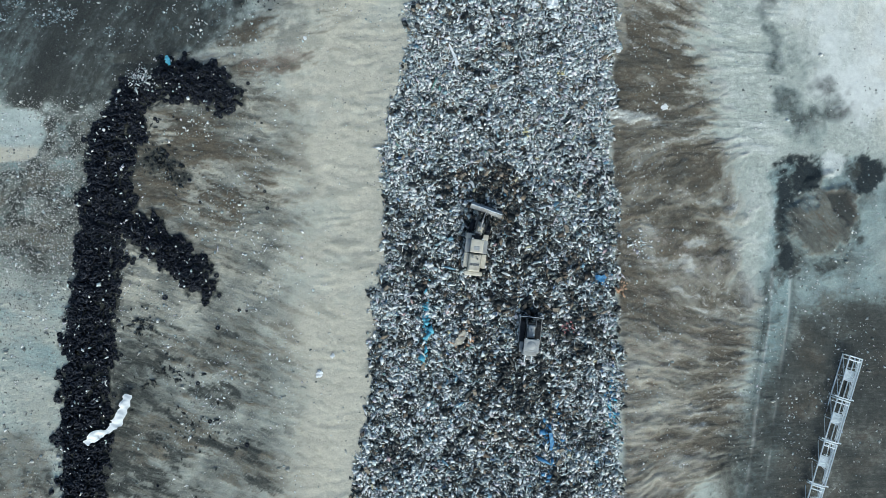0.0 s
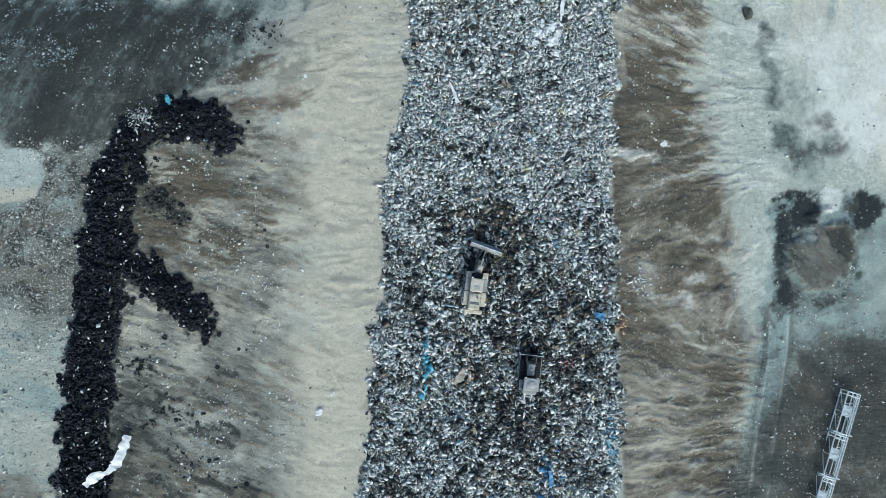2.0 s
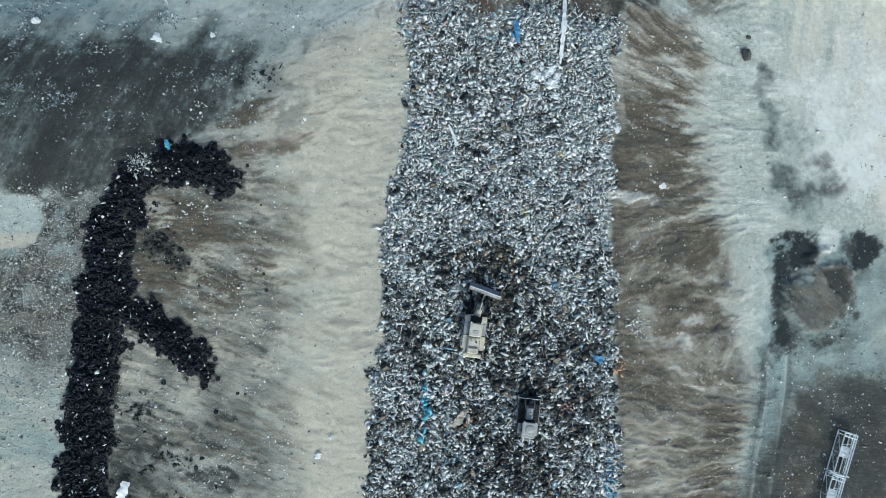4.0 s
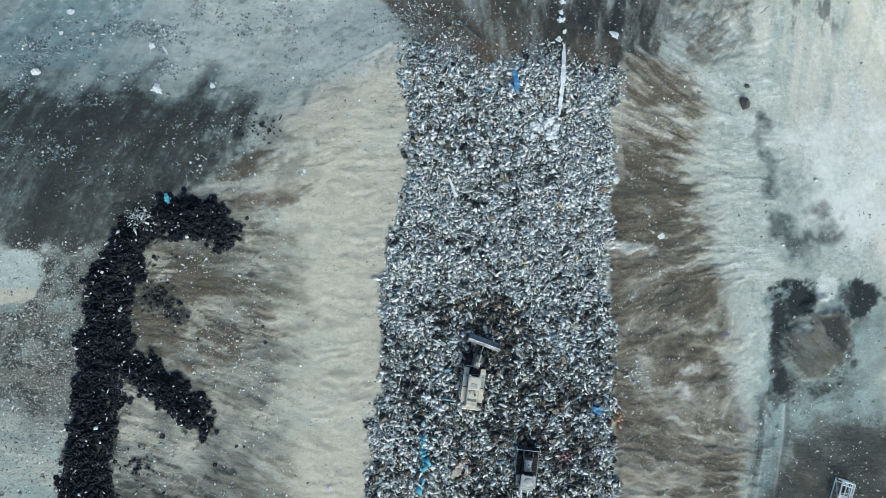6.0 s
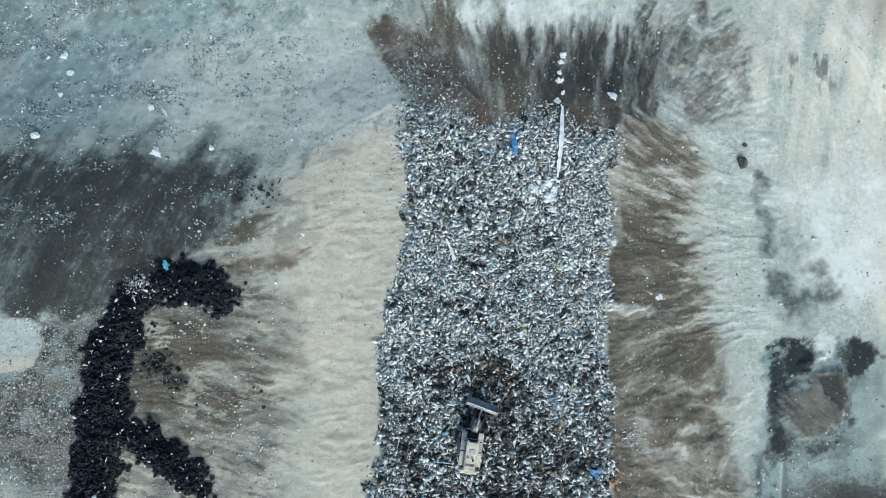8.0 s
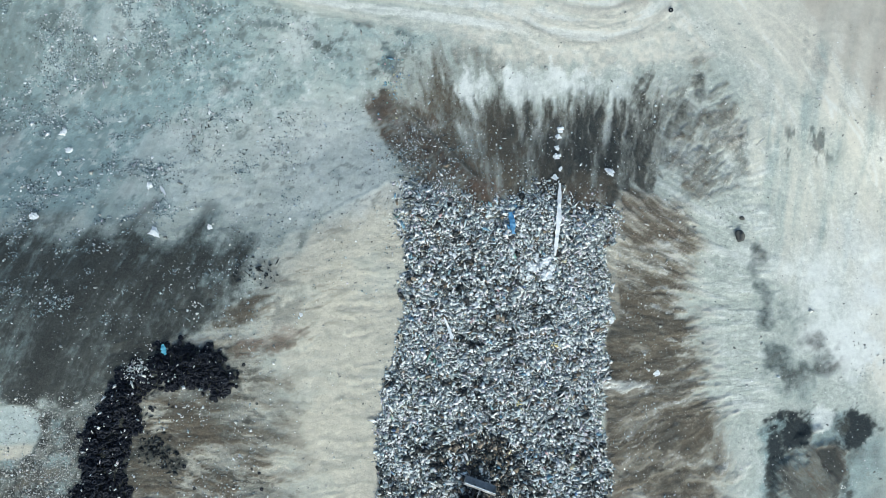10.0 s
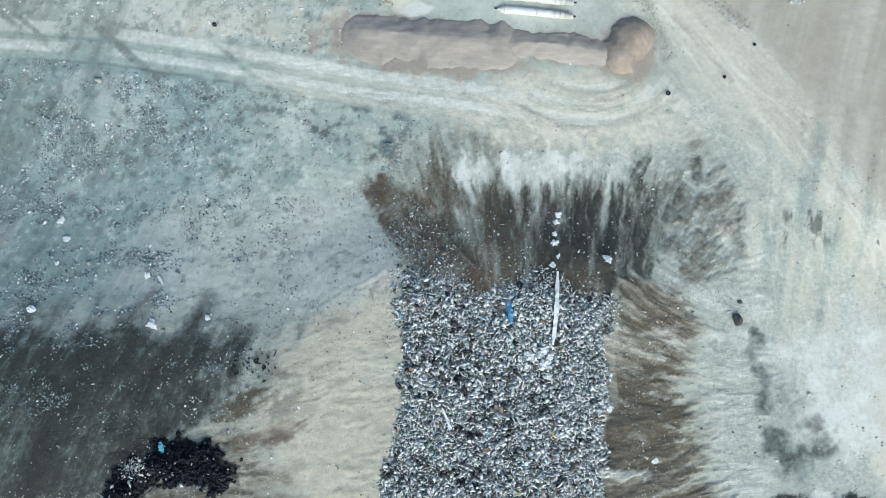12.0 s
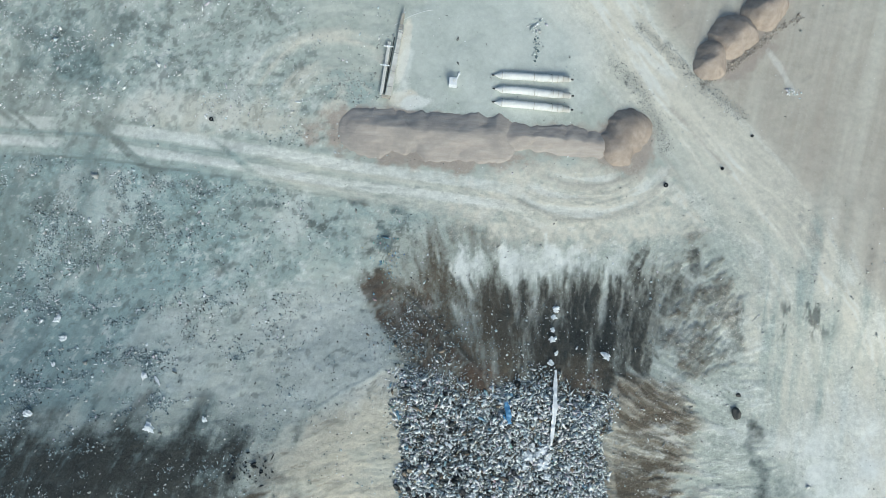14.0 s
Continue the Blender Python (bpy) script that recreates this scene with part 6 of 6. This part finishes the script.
for name, at, spread, count, size, material, label in (
    ("cyan_waste", (-2.5, -8.6), (0.28, 2.0), 120, 0.20, CYAN_SHEET, "long trail of torn cyan plastic film among refuse"),
    ("cyan_waste", (21.2, -18.0), (0.5, 2.4), 40, 0.17, CYAN_SHEET, "torn cyan film along the edge of the waste"),
    ("orange_waste", (2.2, -9.8), (0.7, 0.7), 34, 0.17, ORANGE_SCRAP, "patch of faded orange packaging among refuse"),
    ("orange_waste", (22.4, -3.6), (0.4, 0.6), 20, 0.18, ORANGE_SCRAP, "faded orange scraps at the foot of the waste"),
    ("red_waste", (15.2, -8.6), (0.6, 0.5), 22, 0.16, RED_SCRAP, "few faded red plastic scraps among refuse"),
    ("yellow_waste", (10.3, 16.4), (0.4, 0.4), 16, 0.17, YELLOW_SCRAP, "few dull yellow plastic scraps among refuse"),
    ("yellow_waste", (14.9, 24.2), (0.5, 0.4), 14, 0.16, YELLOW_SCRAP, "pale yellow sacks torn open on refuse"),
):
    scraps(name, rng.normal(at, spread, (count, 2)), size * np.exp(rng.normal(0, 0.35, count)), rng, material, label, 0.3, 0.55)

tyre_litter = scatter(420, (-50, -46, -24, 27), lambda x, y: ramp(tyre_depth(x, y), -0.2, 0.3), rng)
tyre_litter = np.concatenate([tyre_litter, rng.normal((-30.4, 28.1), (0.6, 0.9), (30, 2))])
ob = scraps("white_litter", tyre_litter, 0.10 * np.exp(rng.normal(0, 0.45, len(tyre_litter))), rng, WHITE_FILM, "white plastic scraps caught on the tyre bank", 0.6, 0.1)
ob.location.z = 0.75
film_at = rng.normal((-36.0, 21.6), (0.9, 0.8), (260, 2))
ob = scraps("white_litter", film_at, 0.065 * np.exp(rng.normal(0, 0.45, len(film_at))), rng, WHITE_FILM, "shredded white film caught on the tyre bank", 0.25, 0.1, 0.2, 0.5)
ob.location.z = 0.7
rng = np.random.default_rng(701)
WIDE = (-62, -44, 64, 100)


def open_ground(x, y):
    return (1 - ramp(strip_depth(x, y), -1.0, 0.0)) * (1 - 0.8 * ramp(tyre_depth(x, y), -0.3, 0.5))


def litter_chance(x, y):
    off_road = ramp(line_dist(x, y, ROAD_N)[0], 2.4, 4.0)
    c = (0.10 - 0.07 * ramp(y + 0.3 * x, 70, 84)) + 0.6 * ramp(-x, 38, 44) * ramp(20 - y, 0, 6) * ramp(y, -12, 0)
    c = np.maximum(c, 0.75 * ramp(y, 34, 44) * ramp(-x + 0.2 * (y - 40), 5, 40))
    c = np.maximum(c, 0.75 * ramp(spot(x, y, -30, 0, 12, 34), 0, 0.4))
    c = np.maximum(c, 0.30 * ramp(-x, 21, 24) * ramp(y + 0.5 * (x + 40), 18, 26) * ramp(44 - y, 0, 6))
    c = c * (1 - 0.7 * ramp(x, 37, 42) * ramp(y, 18, 26))
    c = np.maximum(c, 0.45 * ramp(spot(x, y, 12, 48, 16, 8), 0, 0.4))
    c = np.maximum(c, 0.95 * ramp(spot(x, y, -2, 48.5, 10, 4.5, -0.8), 0, 0.4))
    c = np.maximum(c, 0.30 * ramp(spot(x, y, 26, 0, 6, 40), 0, 0.4))
    c = np.maximum(c, 0.34 * ramp(spot(x, y, 50, -10, 14, 26), 0, 0.5))
    c = np.maximum(c, 0.9 * ramp(spot(x, y, -50.5, 88.0, 9, 4.4, -0.70), 0, 0.4))
    return c * off_road * open_ground(x, y) * ramp(fbm(x * 0.3, y * 0.3, 97, 6, 0.72), 0.44, 0.66)


n = 13000
scraps("white_litter", scatter(n, WIDE, litter_chance, rng), 0.058 * np.exp(np.clip(rng.normal(0, 0.6, n), -1.5, 1.3)), rng, WHITE_FILM, "white plastic litter blown over bare soil", 0.5, 0.08, 0.3, 0.2)
n = 8000
scraps("dark_litter", scatter(n, WIDE, litter_chance, rng), 0.056 * np.exp(np.clip(rng.normal(0, 0.5, n), -1.5, 0.9)), rng, GREY_WASTE, "dark rubber and film scraps on bare soil", 0.5, 0.08, 0.3, 0.2)
n = 800
scraps("clod_ridge", scatter(n, (36, 83, 52, 96), lambda x, y: ramp(0.8 - line_dist(x, y, [(37.6, 84.8), (42.4, 87.9), (47.5, 92.2), (51, 94.2)])[0] + 0.8 * (fbm(x * 0.6, y * 0.6, 83, 3) - 0.5), 0, 0.8), rng), 0.085 * np.exp(rng.normal(0, 0.4, n)), rng, CLOD, "ragged ridge of beige clods beside the mounds", 0.7, 0.05)
n = 420
scraps("white_litter", scatter(n, (-62, 38, -6, 98), lambda x, y: litter_chance(x, y) * (0.25 + ramp(-x, 28, 46)), rng), 0.15 * np.exp(np.clip(rng.normal(0, 0.5, n), -1.2, 0.9)), rng, WHITE_FILM, "larger torn white plastic strewn over teal ground", 0.3, 0.06, 0.2, 0.5)
n = 3500
scraps("dark_litter", scatter(n, (-62, 36, 0, 78), litter_chance, rng), 0.062 * np.exp(np.clip(rng.normal(0, 0.5, n), -1.5, 0.9)), rng, DARK_WASTE, "dark scraps strewn over the teal plateau", 0.4, 0.05, 0.3, 0.3)
n = 12000
scraps("dark_litter", scatter(n, (-62, 27, 4, 78), lambda x, y: litter_chance(x, y) * (0.3 + ramp(-x, 24, 44)) * ramp(fbm(x * 0.55, y * 0.55, 99, 4, 0.7), 0.47, 0.62), rng), 0.085 * np.exp(np.clip(rng.normal(0, 0.4, n), -1.2, 0.8)), rng, TEAL_GRIT, "blue-grey crumbs and film scraps in loose drifts", 0.35, 0.04, 0.3, 0.2)
n = 7000
scraps("stones", scatter(n, WIDE, lambda x, y: (0.12 - 0.08 * ramp(y, 55, 66) - 0.03 * ramp(x, 38, 42) * ramp(y, 18, 26) + 0.7 * ramp(-x, 40, 46) * ramp(20 - y, 0, 6)) * open_ground(x, y), rng), 0.09 * np.exp(rng.normal(0, 0.45, n)), rng, STONE, "loose stones and clods on the graded soil", 0.8, 0.04)
n = 15000
scraps("rubble", scatter(n, (-62, -14, -38, 20), lambda x, y: open_ground(x, y) * ramp(y + 5 * (fbm(x * 0.2, y * 0.2, 98) - 0.5), -12, 2) * ramp(20 - y, 0, 4) * (1 - ramp(spot(x, y, -52, 14.4, 6, 3.4), 0, 0.1)), rng), 0.062 * np.exp(rng.normal(0, 0.45, n)), rng, STONE, "fine grey rubble spread over the western ground", 0.7, 0.04, 0.4, 0.15)
EDGE_STONES = [(28.5, 92.8), (32.5, 89.5), (35.6, 86.3), (39.0, 83.2), (42.6, 80.2)]
n = 1800
scraps("stone_windrow", scatter(n, (26, 78, 45, 95), lambda x, y: ramp(1.5 - line_dist(x, y, EDGE_STONES)[0], 0, 1.5), rng), 0.058 * np.exp(rng.normal(0, 0.35, n)), rng, STONE, "line of loose stones pushed to the road edge", 0.9, 0.1)
n = 1500
scraps("stone_windrow", scatter(n, (24, 74, 36, 92), lambda x, y: ramp(1.7 - line_dist(x, y, [(24, 88), (28, 84.5), (30.5, 80), (32.0, 75.5)])[0], 0, 1.7), rng), 0.056 * np.exp(rng.normal(0, 0.35, n)), rng, STONE, "line of loose stones beside the pale pad", 0.9, 0.1)

rng = np.random.default_rng(801)
for name, spot_at, spread, count, size, material, label in (
    ("scrap_pile", (13.7, 89.4), (0.22, 1.1), 60, 0.11, TEAL_GRIT, "small blue-grey pile of burnt scrap on the pale pad"),
    ("scrap_pile", (13.6, 92.6), (0.7, 0.6), 30, 0.14, WHITE_FILM, "small heap of pale rubbish on the pad"),
    ("scrap_pile", (-12.4, 83.8), (1.7, 1.7), 300, 0.075, STONE, "strewn pale rubble and rubbish beside the berm"),
    ("scrap_pile", (49.9, 83.5), (0.5, 0.4), 24, 0.13, WHITE_FILM, "little heap of white rubble on beige ground"),
    ("rubber_pile", (-34.6, 12.2), (0.9, 1.1), 70, 0.17, DARK_WASTE, "loose pile of black rubber scraps below the tyres"),
    ("rubber_pile", (-32.6, 10.6), (0.8, 0.7), 45, 0.16, DARK_WASTE, "small pile of black rubber scraps on the slope"),
    ("rubber_pile", (-36.0, 16.6), (0.7, 0.9), 35, 0.15, DARK_WASTE, "black rubber scraps fallen from the tyre bank"),
    ("rubber_pile", (-35.6, -7.4), (0.8, 0.9), 50, 0.16, DARK_WASTE, "black rubber scraps beside the tyre bank"),
    ("rubber_pile", (-33.0, -13.6), (1.6, 1.0), 50, 0.15, DARK_WASTE, "scattered black rubber scraps on rilled soil"),
    ("rubber_pile", (-30.5, -19.5), (2.6, 2.2), 70, 0.14, DARK_WASTE, "scattered dark clods and rubber on rilled soil"),
    ("rubber_pile", (-23.6, 33.2), (1.6, 0.9), 60, 0.14, DARK_WASTE, "dark rubbish at the edge of the sand"),
    ("white_litter", (-19.6, -13.0), (0.9, 6.0), 150, 0.07, WHITE_FILM, "trail of small white scraps across the sand"),
    ("white_litter", (-26.0, 6.0), (3.0, 3.5), 160, 0.075, STONE, "pale clods and scraps scattered over the khaki bank"),
    ("white_litter", (-25.0, 2.5), (2.5, 1.2), 70, 0.11, WHITE_FILM, "torn white scraps below the tyre branch"),
    ("white_litter", (-3.4, 50.4), (2.6, 1.6), 150, 0.085, WHITE_FILM, "white scraps on the brown earth tongue"),
    ("dark_litter", (-3.0, 50.0), (2.8, 1.8), 160, 0.10, BROWN_WASTE, "brown clods and cardboard on the earth tongue"),
    ("white_litter", (0.8, 44.6), (2.2, 1.2), 160, 0.10, WHITE_FILM, "white scraps spilled from the waste onto brown earth"),
    ("scrap_pile", (25.0, 1.8), (1.1, 1.0), 80, 0.12, WHITE_FILM, "white rubbish spilled down the brown slope"),
    ("scrap_pile", (-7.2, 59.5), (1.2, 2.0), 70, 0.12, BRIGHT_WASTE, "bluish plastic scraps on teal ground"),
):
    at = rng.normal(spot_at, spread, (count, 2))
    scraps(name, at, size * np.exp(rng.normal(0, 0.4, count)), rng, material, label, 0.7, 0.15)


# ---- larger single pieces of refuse on the bench ----
def bag_mesh(name, seed, rx, ry, rz, material):
    bm = bmesh.new()
    bmesh.ops.create_icosphere(bm, subdivisions=2, radius=1)
    for v in bm.verts:
        d = 1 + 0.5 * noise.noise(v.co * 1.6 + Vector((seed, 0, 0))) + 0.3 * noise.noise(v.co * 4.1 + Vector((0, seed, 0)))
        v.co = Vector((v.co.x * d * rx, v.co.y * d * ry, max(v.co.z * d * rz, -0.10)))
    made = bpy.data.meshes.new(name)
    bm.to_mesh(made)
    bm.free()
    made.materials.append(material)
    return made


def carton_mesh(name, seed, material):
    """A crushed carton: a sheared box with one lid flap standing off."""
    bm = box(0, 0, 0.12, 0.62, 0.44, 0.24, 0.02, 0.85, 0.05)
    flap = [bm.verts.new(c) for c in ((0.31, -0.2, 0.22), (0.31, 0.2, 0.23), (0.58, 0.17, 0.30), (0.56, -0.22, 0.27))]
    low = [bm.verts.new(v.co - Vector((0, 0, 0.015))) for v in flap]
    bm.faces.new(flap)
    bm.faces.new(low[::-1])
    for v in bm.verts:
        v.co += 0.14 * Vector(noise.noise_vector(v.co * 2.6 + Vector((seed, 0, 0))))
    made = bpy.data.meshes.new(name)
    bm.to_mesh(made)
    bm.free()
    made.materials.append(material)
    return made


rng = np.random.default_rng(901)
PIECES = (
    ("refuse_bag", [bag_mesh("refuse_bag", k * 2.3, 0.30, 0.22, 0.16, WHITE_SHEET) for k in range(4)], 95, "torn white refuse bag lying on mixed waste", "bag", "white refuse bags"),
    ("refuse_bag", [bag_mesh("refuse_bag", 20 + k * 2.3, 0.36, 0.28, 0.20, BLACK_STEEL) for k in range(3)], 60, "knotted black refuse bag lying on mixed waste", "bag", "black refuse bags"),
    ("carton", [carton_mesh("carton", k * 3.7, CARDBOARD) for k in range(3)], 22, "crushed brown cardboard carton on mixed waste", "carton", "crushed cartons"),
    ("plastic_wrap", [bag_mesh("plastic_wrap", 40 + k * 2.3, 0.48, 0.15, 0.12, FABRIC) for k in range(3)], 50, "long rumpled bundle of pale plastic film", "plastic film", "film bundles"),
)
for name, meshes, count, label, category, group in PIECES:
    at = scatter(count, (-12, -34, 23, 44), lambda x, y: ramp(strip_depth(x, y), 0.3, 0.9) * (1 - ramp(spot(x, y, 4.2, 3.4, 2.8, 6.0, 0.0), 0, 0.1)) * (1 - ramp(spot(x, y, 10.5, -10, 2.6, 4.4), 0, 0.1)), rng)
    for k, (x, y) in enumerate(at):
        piece = new(name, meshes[k % len(meshes)])
        piece.matrix_basis = pose(x, y, float(ground_at(x, y)) + 0.16, rng.uniform(-12, 12), rng.uniform(-12, 12), rng.uniform(0, 360)) @ Matrix.Scale(rng.uniform(0.7, 1.25), 4)
        tagged(piece, label, category, group)
